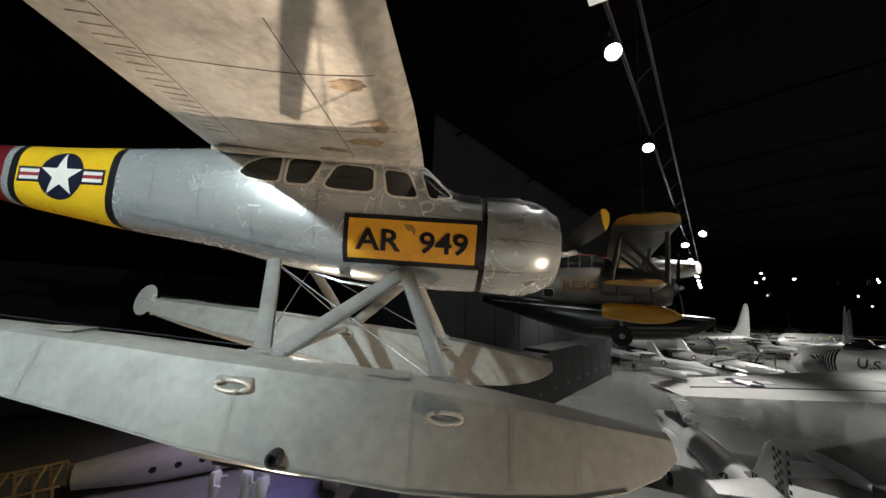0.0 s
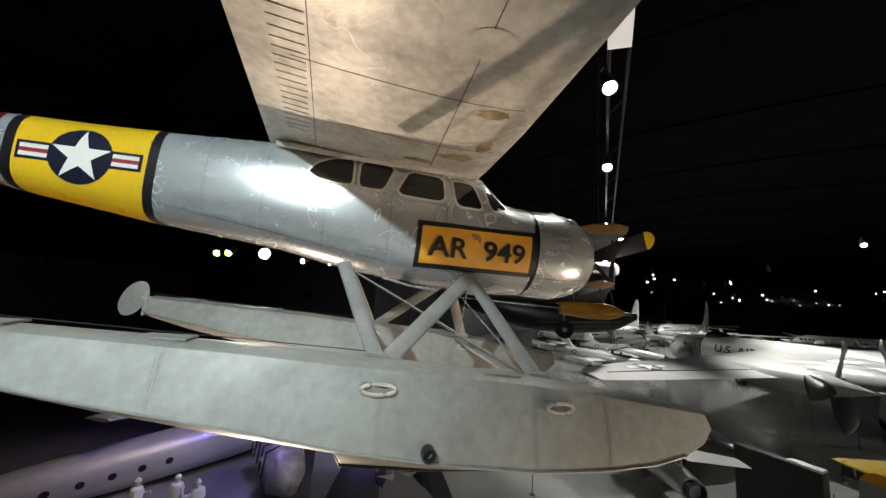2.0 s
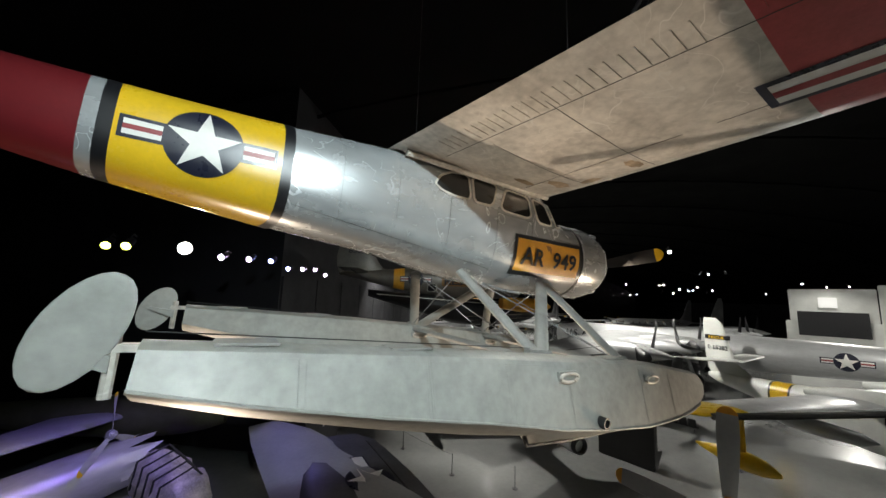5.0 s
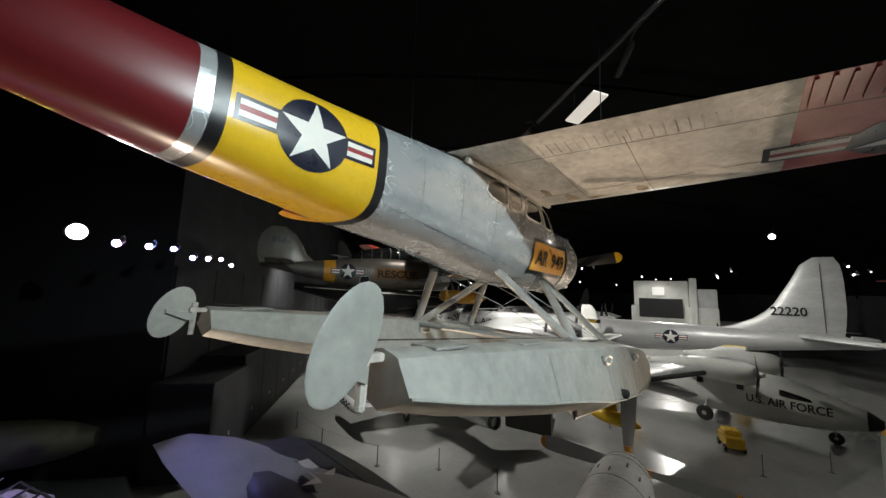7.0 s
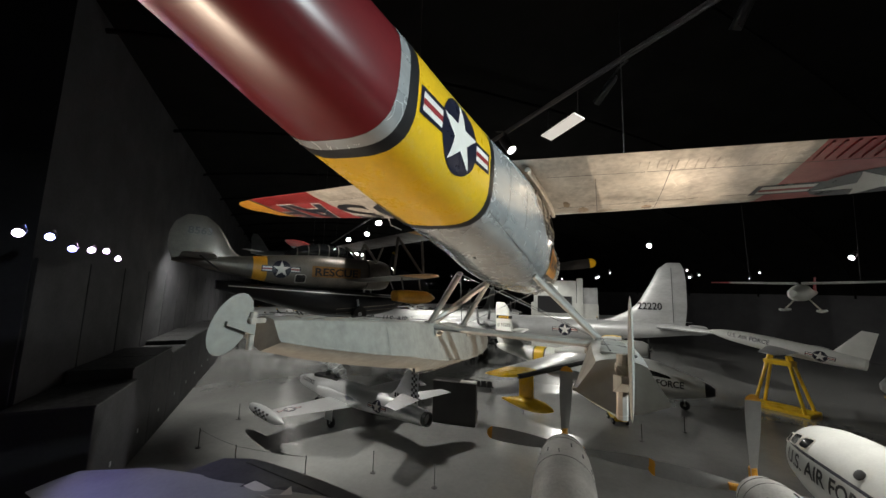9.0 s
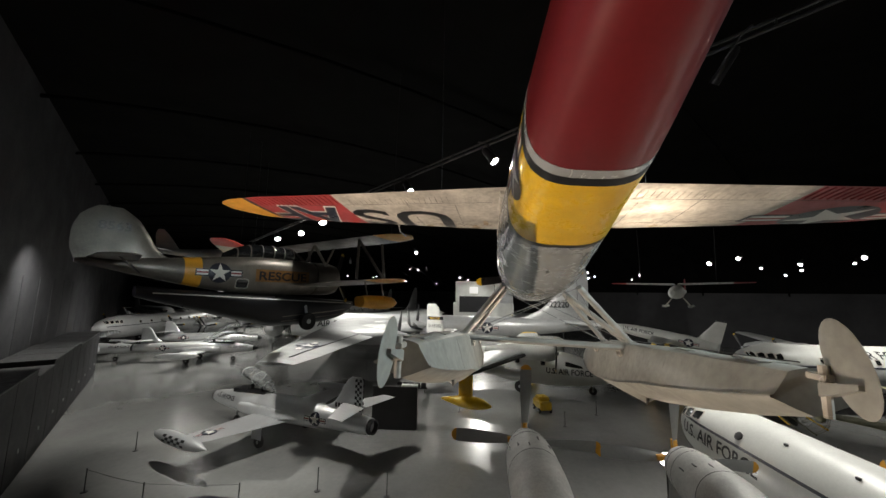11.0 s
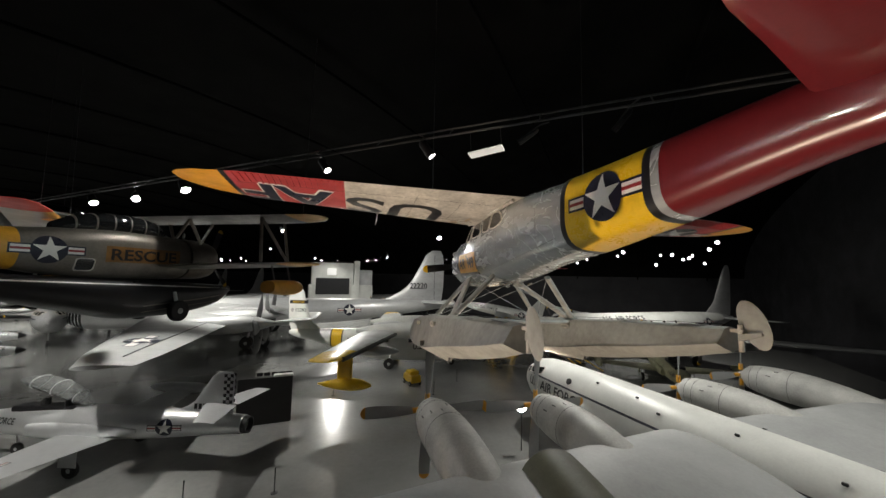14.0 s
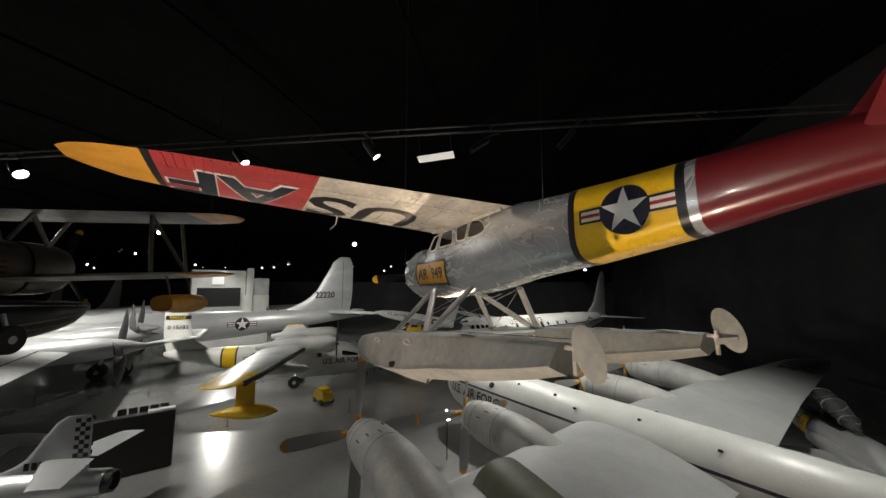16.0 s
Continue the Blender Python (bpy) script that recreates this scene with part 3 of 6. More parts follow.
# wing with dihedral, in coloured spans
def half_wing(s):
    rise = math.tan(radians(1.0))
    sec = []
    for y in (0.0, 0.55, 1.5, 3.0, 4.6, 5.2, 5.45, 5.58):
        le, te = 1.88 - 0.085 * (y - 0.55), -0.39 + 0.135 * (y - 0.55) - 0.012 * max(0.0, y - 2.5) ** 2
        if s < 0:
            le, te = 1.93 - 0.020 * (y - 0.55) ** 2, -0.40 + 0.122 * (y - 0.55) - 0.008 * max(0.0, y - 3.2) ** 2
        if y > 4.6:
            f = (y - 4.6) / 1.0
            sw = 1 - math.sqrt(max(0.0, 1 - f * f))
            mid = le * 0.42 + te * 0.58
            le, te = le + (mid - le) * sw * 0.95, te + (mid - te) * sw * 0.85
        t = 0.30 - 0.035 * y if y < 5.1 else max(0.02, 0.30 - 0.035 * y - 0.2 * (y - 5.1))
        sec.append((s * y, le, te, 0.775 + rise * (y - 0.55) if s > 0 else 0.815 + 0.010 * (y - 0.55), max(t, 0.03)))
    return Wing(sec)


for s in (-1, 1):
    W = half_wing(s)
    under = lambda u, v, o, W=W: W.skin(v, u, o)
    w = part("wing", W.section(0.0, s * 3.13, 14), ALU2, fp, "worn bare-metal wing, streaked and stained")
    part("wing_red_panel", W.section(s * 3.13, s * 4.78, 8), REDW, w, "dull red outer wing")
    part("wing_tip", W.section(s * 4.86, s * 5.58, 10), ORANGE, w, "orange-yellow rounded wing tip")
    part("wing_tip_edge", W.section(s * 4.78, s * 4.86, 2), BLACK, w, "black edge stripe")
    ribs = []
    for k in range(24):
        y = s * (0.9 + 0.088 * k)
        le, te, *_ = W.at(y)
        ribs.append(strip(under, (y, te + 0.22), (y, te + 0.42), 0.010, 0.006, 3))
    for r in ribs:
        part("flap_rib", r, ALU2, w)
    ribs = []
    for k in range(18):
        y = s * (3.18 + 0.088 * k)
        le, te, *_ = W.at(y)
        ribs.append(strip(under, (y, te + 0.03), (y, te + 0.36), 0.02, 0.014, 3))
    for r in ribs:
        part("aileron_rib", r, REDW, w)
    seams = [((s * 0.7, W.at(s * 0.7)[1] + 0.47), (s * 4.7, W.at(s * 4.7)[1] + 0.40)), ((s * 2.0, 0.1), (s * 2.0, 1.7)), ((s * 1.25, 0.25), (s * 1.25, 1.75)), ((s * 0.7, 1.25), (s * 3.1, 1.2))]
    for a, b in seams:
        part("wing_seam", strip(under, a, b, 0.006, 0.0015, 12), DARK, w)
    rivet_rows(under, [((s * y, 0.2), (s * y, 1.65)) for y in (0.8, 1.27, 1.65, 2.02, 2.4, 2.8)] + [((s * 0.7, 0.9), (s * 3.05, 0.95)), ((s * 0.7, 1.27), (s * 3.05, 1.22))], 0.05, 0.005, w, ALU2)
    for cy, cx, ry, rx in ((1.05, 1.45, 0.10, 0.22), (1.35, 1.62, 0.16, 0.10), (1.9, 1.5, 0.09, 0.16), (0.85, 1.1, 0.06, 0.2)):
        blot = [(s * cy + ry * (0.75 + 0.35 * noise.noise(Vector((k * 0.7, cy * 5, cx)))) * math.cos(2 * math.pi * k / 22), cx + rx * (0.75 + 0.35 * noise.noise(Vector((k * 0.7, cy * 9, 3)))) * math.sin(2 * math.pi * k / 22)) for k in range(22)]
        part("oil_stain", mapped(flat_shape([(0, blot)], 1), lambda u, v: under(u, v, 0.0016)), STAIN, w, "brown oil stain on the skin")
    hatch = [(s * 2.56 + 0.12 * math.cos(2 * math.pi * k / 24), 1.24 + 0.15 * math.sin(2 * math.pi * k / 24)) for k in range(24)]
    part("inspection_hatch", mapped(flat_shape([(0, hatch)], 1), lambda u, v: under(u, v, 0.003)), ALU2, w, "oval inspection hatch")
    up = 0.0
    part("wing_root_fairing", tube([(1.80, s * 0.58, 0.72 + up), (1.2, s * 0.62, 0.70 + up), (0.4, s * 0.61, 0.70 + up), (-0.3, s * 0.55, 0.74 + up)], 0.032, 8), ALU2, w, "rounded wing root fairing")
    if s > 0:
        lettering("US", 0.98, lambda u, v, o: under(2.27 + u, 0.56 + v, 0.004), BLACK, w, width=1.72, bold=0.02)
        lettering("AF", 0.98, lambda u, v, o: under(4.02 + u, 0.48 + v, 0.003), DECALW, w, width=1.46, bold=0.06)
        lettering("AF", 0.93, lambda u, v, o: under(4.02 + u, 0.505 + v, 0.008), NAVY, w, width=1.40, bold=0.035)
        part("pitot_tube", tube([W.skin(1.55, 2.55, 0.0), W.skin(1.55, 2.55, 0.0) + Vector((0.1, 0, -0.12)), W.skin(1.55, 2.55, 0.0) + Vector((0.5, 0, -0.13))], 0.012, 6), ALU, w)
    else:
        roundel(lambda u, v, o: under(-4.0 + u, 1.09 + v, o), 0.506, w, 0.003, 3)

# tail surfaces
for s in (-1, 1):
    T = Wing([(s * 0.08, -3.71, -4.75, 0.58, 0.16), (s * 0.9, -3.95, -4.82, 0.60, 0.13), (s * 1.4, -4.08, -4.84, 0.61, 0.10), (s * 1.65, -4.25, -4.80, 0.62, 0.07), (s * 1.78, -4.45, -4.72, 0.62, 0.04)])
    st = part("tailplane", T.section(s * 0.08, s * 1.45, 8), RED, fp, "dark red tailplane")
    part("tailplane_tip", T.section(s * 1.45, s * 1.72, 4), DARK, st, "grey tailplane tip")
F = Wing([(0.0, -3.5, -4.8, 0.0, 0.14), (0.6, -3.95, -4.85, 0.0, 0.12), (1.1, -4.25, -4.85, 0.0, 0.08), (1.3, -4.5, -4.8, 0.0, 0.04)])
bm = F.section(0, 1.3, 8)
bm.transform(Matrix.Translation((0, 0, 0.54)) @ pose(0, 0, 0, 90))
part("tail_fin", bm, RED, fp, "dark red tail fin")

# floats
FY = {-1: -1.41, 1: 1.24}      # middle lines of the two floats
FL = [(-2.0, 0.235, -1.03, -1.20, -1.30), (-1.55, 0.275, -1.045, -1.29, -1.42), (-0.8, 0.32, -1.075, -1.42, -1.58), (0.0, 0.36, -1.11, -1.54, -1.73), (0.66, 0.375, -1.155, -1.66, -1.83),
      (0.70, 0.375, -1.155, -1.67, -1.91), (1.3, 0.375, -1.19, -1.75, -1.95), (2.1, 0.36, -1.24, -1.83, -1.96), (2.7, 0.335, -1.30, -1.84, -1.94), (3.2, 0.30, -1.37, -1.82, -1.89), (3.55, 0.255, -1.42, -1.77, -1.83), (3.8, 0.20, -1.455, -1.69, -1.75), (3.95, 0.13, -1.49, -1.60, -1.66)]


def float_side(s, out):
    """Skin of the float's flat side; out: +1 outboard."""
    def fn(x, f, o):
        hw = np.interp(x, [q[0] for q in FL], [q[1] for q in FL])
        zt = np.interp(x, [q[0] for q in FL], [q[2] for q in FL]) - 0.03
        zc = np.interp(x, [q[0] for q in FL], [q[3] for q in FL])
        return Vector((x, FY[s] + out * (hw * 0.92 * (1 - 0.36 * f) + o), zc + (zt - zc) * f))
    return fn


for s in (-1, 1):
    rings = []
    for x, hw, zd, zc, zk in FL:
        hw *= 0.92
        d, hd = min(0.05, hw * 0.3), hw * 0.64
        pts = [(0, zk), (hw * 0.5, zk + (zc - zk) * 0.42), (hw * 0.97, zc - 0.012), (hw, zc), (hd, zd - d), (hd - d * 0.4, zd - d * 0.25), (hd - d, zd), (0, zd + 0.02)]
        rings.append([Vector((x, FY[s] + y, z)) for y, z in pts] + [Vector((x, FY[s] - y, z)) for y, z in reversed(pts[1:-1])])
    fl = part("float", loft(rings), FLOATP, fp, "worn pale grey aluminium float, riveted and dented")
    for out in (1, -1):
        fn = float_side(s, out)
        xs = (-1.3, -0.5, 0.2, 0.9, 1.45, 2.1, 2.75, 3.2)
        rivet_rows(fn, [((x, 0.04), (x, 0.97)) for x in xs] + [((x + 0.04, 0.04), (x + 0.04, 0.97)) for x in xs] + [((-1.95, 0.97), (3.5, 0.97)), ((-1.95, 0.03), (3.5, 0.03))], 0.04, 0.0065, fl, FLOATP)
        for x in (-0.5, 0.9, 2.1, 2.75):
            part("skin_seam", strip(fn, (x + 0.02, 0.02), (x + 0.02, 0.98), 0.004, 0.0015, 3), STRUTP, fl)
        # mooring cleat with its plate
        for x in (0.90, 2.32):
            p = fn(x, 0.80, 0.0)
            part("cleat_plate", box(p.x - 0.12, p.x + 0.12, p.y - 0.012, p.y + 0.012, p.z - 0.055, p.z + 0.05, 0.006), FLOATP, fl)
            part("mooring_cleat", tube([p + Vector((0.115 * math.cos(a), out * 0.03, 0.036 * math.sin(a))) for a in [2 * math.pi * k / 20 for k in range(21)]], 0.014, 8), ALU2, fl, "oval metal mooring ring")
    p = float_side(s, -1 if s < 0 else 1)(1.28, 0.12, 0.0)
    part("bilge_pipe", lathe([(-0.03, 0.05), (0.06, 0.05), (0.06, 0.036), (0.0, 0.036)], 16, Matrix.Translation(p) @ pose(0, 0, 0, 0, 0, -90 if s < 0 else 90)), DARK, fl, "short pipe stub")
    # keel and bow bumper
    kp = [(x, FY[s], zk - 0.008) for x, hw, zd, zc, zk in FL if x > 0.6]
    part("keel_strip", tube(kp, 0.016, 6), DARK, fl, "dark worn keel strip")
    part("bow_bumper", tube([(3.1, FY[s], -1.915), (3.4, FY[s], -1.865), (3.6, FY[s], -1.81), (3.8, FY[s], -1.725), (3.94, FY[s], -1.62), (3.975, FY[s], -1.55)], 0.032, 8), RUBBER, fl, "black rubber bow bumper")
    for o in (1, -1):
        part("chine_strip", tube([(x, FY[s] + o * (hw * 0.92 + 0.004), zc) for x, hw, zd, zc, zk in FL[:-2]], 0.010, 6), FLOATP, fl)
    for x in (-1.55, -0.55, 1.9):
        zd = np.interp(x, [q[0] for q in FL], [q[2] for q in FL])
        part("deck_hatch", box(x - 0.16, x + 0.16, FY[s] - 0.1, FY[s] + 0.1, zd + 0.010, zd + 0.026, 0.006), FLOATP, fl, "low deck hatch")
    # water rudder on its post
    part("rudder_post", tube([(-2.10, FY[s], -0.98), (-2.10, FY[s], -1.28)], 0.026, 8), ALU2, fl)
    part("rudder_bracket", box(-2.14, -2.0, FY[s] - 0.03, FY[s] + 0.03, -1.07, -1.03, 0.006), ALU2, fl)
    bm = bmesh.new()
    bmesh.ops.create_uvsphere(bm, u_segments=32, v_segments=12, radius=1)
    bm.transform(pose(-2.22 if s < 0 else -2.26, FY[s] + 0.03 * s, -0.965 if s < 0 else -1.07, 0, 24, -2) @ Matrix.Diagonal((0.15, 0.012, 0.285 if s < 0 else 0.25, 1)))
    part("water_rudder", bm, FLOATP, fl, "large pale oval water rudder")
    bm = loft([[Vector((-2.1, FY[s] + y, z)) for y, z in ((-0.04, -1.16), (0.04, -1.16), (0.04, -1.08), (-0.04, -1.08))], [Vector((-2.32, FY[s] + y, z)) for y, z in ((-0.014, -1.08), (0.014, -1.08), (0.014, -1.05), (-0.014, -1.05))]])
    part("rudder_arm", bm, FLOATP, fl)
    # struts, spreader fittings
    fy = FY[s] - s * 0.11
    for a, b, r in (((0.50, s * 0.52, -0.40), (0.88, fy, -1.16), 0.042), ((1.87, s * 0.53, -0.44), (2.30, fy, -1.26), 0.042), ((1.81, s * 0.53, -0.44), (0.98, fy, -1.17), 0.046)):
        st = part("float_strut", tube([a, b], r, 12, 1.7), STRUTP, fp, "grey streamlined float strut")
        part("strut_foot", box(b[0] - 0.1, b[0] + 0.1, b[1] - 0.05, b[1] + 0.05, b[2] - 0.03, b[2] + 0.04, 0.01), STRUTP, st)
    for a, b in (((0.48, s * 0.50, -0.40), (2.2, FY[s] - s * 0.13, -1.24)), ((0.5, s * 0.48, -0.42), (0.85, FY[-s] + s * 0.13, -1.15)), ((1.86, s * 0.48, -0.47), (2.24, FY[-s] + s * 0.13, -1.25))):
        part("bracing_wire", tube([a, b], 0.006, 5), ALU, fp, "thin steel bracing wire")
    part("rudder_cable", tube([(-2.0, FY[s] - s * 0.05, -0.98), (-0.9, FY[s] - s * 0.07, -1.03), (0.8, FY[s] - s * 0.1, -1.11)], 0.004, 5), DARK, fp)
for x, z in ((0.86, -1.22), (2.24, -1.31)):
    part("spreader_bar", tube([(x, FY[-1] + 0.2, z), (x, FY[1] - 0.2, z)], 0.04, 12, 1.6), STRUTP, fp, "spreader bar between the floats")
part("belly_step", tube([(0.9, -0.42, -0.5), (1.2, -0.47, -0.56), (1.5, -0.45, -0.58)], 0.014, 6), ALU, fp)

# cables that carry it
for x, y in ((0.9, -1.6), (0.9, 1.6)):
    p = PLANE @ Vector((x, y, 0.95 if y else 0.72))
    tagged(obj_from("hanging_cable", tube([p, (p.x, p.y, 19.0)], 0.006, 5), DARK), "thin dark steel cable holding the aircraft", "cable", "hanging cables")

# ---- other aircraft ----
def side_of(B, sgn):
    return lambda u, v, o: B.side(u, v, sgn, o)


def reading(B, sgn, x, z):
    """Lays letters on a side so that they read from outside."""
    return lambda u, v, o: B.side(x - sgn * u, z + v, sgn, o)


def fin_part(parent, sections, x, z, material, name="tail_fin", label="tall tail fin"):
    """Sections of (height, leading x, trailing x, thickness)."""
    W = Wing([(h, le, te, 0, t) for h, le, te, t in sections])
    bm = W.section(sections[0][0], sections[-1][0], 10)
    bm.transform(Matrix.Translation((x, 0, z)) @ pose(0, 0, 0, 90))
    return part(name, bm, material, parent, label)


def wing_pair(parent, sections, material, name="wing", label="", left=True, right=True):
    out = {}
    for s in ((1,) if left else ()) + ((-1,) if right else ()):
        W = Wing([(s * y, le, te, z, t) for y, le, te, z, t in sections])
        out[s] = (W, part(name, W.section(s * sections[0][0], s * sections[-1][0], 14), material, parent, label))
    return out


def on_top(W):
    return lambda u, v, o: W.skin(v, u, o, False)


# hanging biplane amphibian
bp = thing("biplane_amphibian", "hanging silver rescue biplane with a black main float", "aircraft", pose(3.42, 15.58, 9.05, 0, 0, -22))
B = Body([(5.1, 0.62, -0.62, 0.62, 2), (4.8, 0.70, -0.70, 0.70, 2), (3.9, 0.70, -0.72, 0.72, 2.1), (3.6, 0.66, -0.75, 0.75, 2.3), (1.5, 0.60, -0.75, 0.80, 2.6), (0, 0.50, -0.60, 0.62, 2.4), (-1.5, 0.34, -0.32, 0.45, 2.2), (-3.0, 0.16, 0.0, 0.32, 2), (-3.6, 0.05, 0.12, 0.26, 2)])
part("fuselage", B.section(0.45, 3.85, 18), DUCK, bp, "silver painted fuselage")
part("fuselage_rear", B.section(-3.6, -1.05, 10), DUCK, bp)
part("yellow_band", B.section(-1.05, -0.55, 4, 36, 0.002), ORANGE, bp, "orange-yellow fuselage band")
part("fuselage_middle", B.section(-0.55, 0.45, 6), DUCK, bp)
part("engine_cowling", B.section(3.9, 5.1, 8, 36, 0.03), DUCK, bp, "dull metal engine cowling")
part("engine_front", lathe([(5.02, 0.5), (5.12, 0.45), (5.3, 0.2), (5.4, 0.02)], 20), DARK, bp)
for s in (1, -1):
    roundel(lambda u, v, o, s=s: B.side(-0.02 - s * u, 0.02 + v, s, o), 0.36, bp, 0.006, 2)
    pl = part("sign_panel", mapped(flat_shape([(0, [(1.2, -0.24), (3.45, -0.24), (3.45, 0.24), (1.2, 0.24)])], 4), lambda u, v, s=s: B.side(u, v, s, 0.006)), SIGNBROWN, bp, "faded orange-brown sign field")
    lettering("RESCUE", 0.34, lambda u, v, o, s=s: B.side(2.32 - s * u, v - 0.17, s, 0.014), BLACK, pl, width=1.98, bold=0.03)
    window([(0.55, -0.5), (0.95, -0.5), (0.95, -0.18), (0.55, -0.18)], side_of(B, s), bp, 0.03)
H = Body([(6.4, 0.10, -1.30, -1.05, 2.2), (5.6, 0.42, -1.75, -0.98, 2.4), (4.0, 0.60, -2.0, -0.86, 2.6), (2.0, 0.60, -2.0, -0.72, 2.8), (1.2, 0.58, -1.8, -0.7, 2.8), (-0.6, 0.45, -1.3, -0.62, 2.6), (-2.2, 0.2, -0.85, -0.5, 2.2)])
fl = part("main_float", H.section(-2.2, 6.4, 24), BLACK, bp, "glossy black main float")
for s in (1, -1):
    part("float_stripe", strip(side_of(H, s), (-1.8, -0.72), (6.2, -1.14), 0.035, 0.004, 20), DECALW, fl, "thin white line")
    part("float_keel_band", strip(side_of(H, s), (2.4, -1.72), (5.7, -1.5), 0.22, 0.004, 12), DUCK, fl, "pale lower band")
    wheel(bp, (3.4, s * 0.82, -1.85), 0.36, 0.2, 0, (3.4, s * 0.6, -1.2))
C = Body([(3.4, 0.10, 0.6, 0.78, 2), (2.9, 0.34, 0.6, 1.18, 2.2), (1.8, 0.40, 0.6, 1.28, 2.4), (0.8, 0.32, 0.55, 1.12, 2.2), (0.2, 0.1, 0.5, 0.8, 2)])
cn = part("canopy", C.section(0.2, 3.4, 14), GLASS, bp, "long framed greenhouse canopy")
for k in range(6):
    part("canopy_frame", loft([C.ring(0.6 + 0.45 * k, 24, 0.008), C.ring(0.64 + 0.45 * k, 24, 0.008)]), DUCK, cn)
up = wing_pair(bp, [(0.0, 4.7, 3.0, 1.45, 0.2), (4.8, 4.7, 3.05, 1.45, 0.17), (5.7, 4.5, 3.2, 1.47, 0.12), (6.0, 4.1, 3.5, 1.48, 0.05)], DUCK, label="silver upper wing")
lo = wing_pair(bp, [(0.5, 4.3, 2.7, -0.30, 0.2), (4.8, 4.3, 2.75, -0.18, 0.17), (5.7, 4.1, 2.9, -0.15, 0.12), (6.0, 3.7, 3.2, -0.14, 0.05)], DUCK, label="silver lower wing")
for s in (1, -1):
    for W, w in (up[s], lo[s]):
        Y = Wing([(q[0], q[1] + 0.01, q[2] - 0.01, q[3], q[4] * 1.05) for q in W.s])
        part("wing_tip", Y.section(s * 5.0, s * 6.0, 6), ORANGE, w, "orange-yellow wing tip")
    for a, b in (((4.4, 4.3, -0.1), (4.5, 4.0, 1.4)), ((3.0, 4.3, -0.1), (3.3, 4.0, 1.4)), ((4.4, 4.3, -0.1), (3.3, 4.0, 1.4)), ((4.3, 0.6, 0.6), (4.4, 1.0, 1.4)), ((3.3, 0.6, 0.7), (3.4, 1.0, 1.4)), ((4.3, 0.6, 0.6), (3.4, 1.0, 1.4))):
        part("wing_strut", tube([(a[0], s * a[1], a[2]), (b[0], s * b[1], b[2])], 0.04, 8, 1.6), DUCK, bp, "interplane strut")
    O = Body([(4.6, 0.04, -1.02, -0.94, 2), (4.3, 0.2, -1.16, -0.76, 2.2), (3.6, 0.28, -1.2, -0.70, 2.4), (2.9, 0.27, -1.12, -0.70, 2.6), (2.75, 0.26, -1.1, -0.72, 2.6)])
    bm = O.section(2.75, 4.6, 10, 24)
    bm.transform(Matrix.Translation((0, s * 4.8, 0)))
    wf = part("wing_float", bm, ORANGE, bp, "orange-yellow wing-tip float")
    for x in (3.2, 4.0):
        part("float_strut", tube([(x, s * 4.7, -0.75), (x - 0.05, s * 4.6, -0.22)], 0.03, 8), DUCK, wf)
    wing_pair(bp, [(0.1, -2.2, -3.4, 0.3, 0.12), (1.7, -2.5, -3.4, 0.34, 0.08), (2.0, -2.8, -3.3, 0.34, 0.03)], DUCK, "tailplane", "silver tailplane", s > 0, s < 0)
    part("tail_brace", tube([(-2.2, s * 0.3, -0.1), (-2.9, s * 1.3, 0.3)], 0.025, 6), DARK, bp)
    part("wing_cable", tube([(3.8, s * 5.2, 1.55), (3.8, s * 5.4, 8)], 0.008, 5), DARK, bp, "hanging cable")
fn = fin_part(bp, [(0, -0.95, -3.6, 0.16), (0.4, -1.7, -3.75, 0.15), (0.95, -2.0, -3.75, 0.13), (1.4, -2.3, -3.6, 0.09), (1.68, -2.7, -3.25, 0.03)], 0, 0.2, DUCK, label="rounded silver tail fin")
for s in (1, -1):
    lettering("8563", 0.26, lambda u, v, o, s=s: Vector((-2.85 - s * u, s * (0.085), 1.17 + v)), BLACK, fn, width=0.75, bold=0.02)
propeller(bp, pose(5.35, 0, 0), 3, 1.35, 0.22, BLACK, YELLOW, 20, 0.1)


# big pusher bomber far across the hall
bo = thing("heavy_bomber", "huge silver six-engined pusher bomber standing on the hangar floor", "aircraft", pose(48.4, 10.5, 3.2, 0, 0, 99.8))
B = Body([(33.7, 0.2, -0.6, 0.4, 2), (32.9, 0.95, -1.2, 1.1, 2), (31.2, 1.55, -1.75, 1.65, 2), (28, 1.9, -1.9, 1.95, 2), (12, 1.95, -1.95, 1.95, 2), (2, 1.8, -1.7, 1.9, 2), (-8, 1.3, -0.7, 1.7, 2), (-15.5, 0.75, 0.2, 1.4, 2), (-17.6, 0.25, 0.5, 1.1, 2)])
part("fuselage", B.section(-17.6, 31.2, 44, 40), SILVER, bo, "silver painted cigar-shaped fuselage")
part("nose_glazing", B.section(31.2, 33.7, 8, 40), GLASS, bo, "glazed bombardier nose")
for k in range(7):
    part("nose_frame", loft([B.ring(31.2 + 0.36 * k, 32, 0.02), B.ring(31.27 + 0.36 * k, 32, 0.02)]), SILVER, bo)
C = Body([(31.5, 0.3, 1.3, 1.7, 2), (30.8, 0.9, 1.3, 2.35, 2.2), (29.6, 1.0, 1.3, 2.45, 2.2), (28.4, 0.5, 1.3, 2.1, 2)])
part("flight_deck_canopy", C.section(28.4, 31.5, 10, 24), GLASS, bo, "framed cockpit canopy")
roundel(lambda u, v, o: B.side(0.2 - u, 0.25 + v, 1, o), 0.85, bo, 0.015, 3)
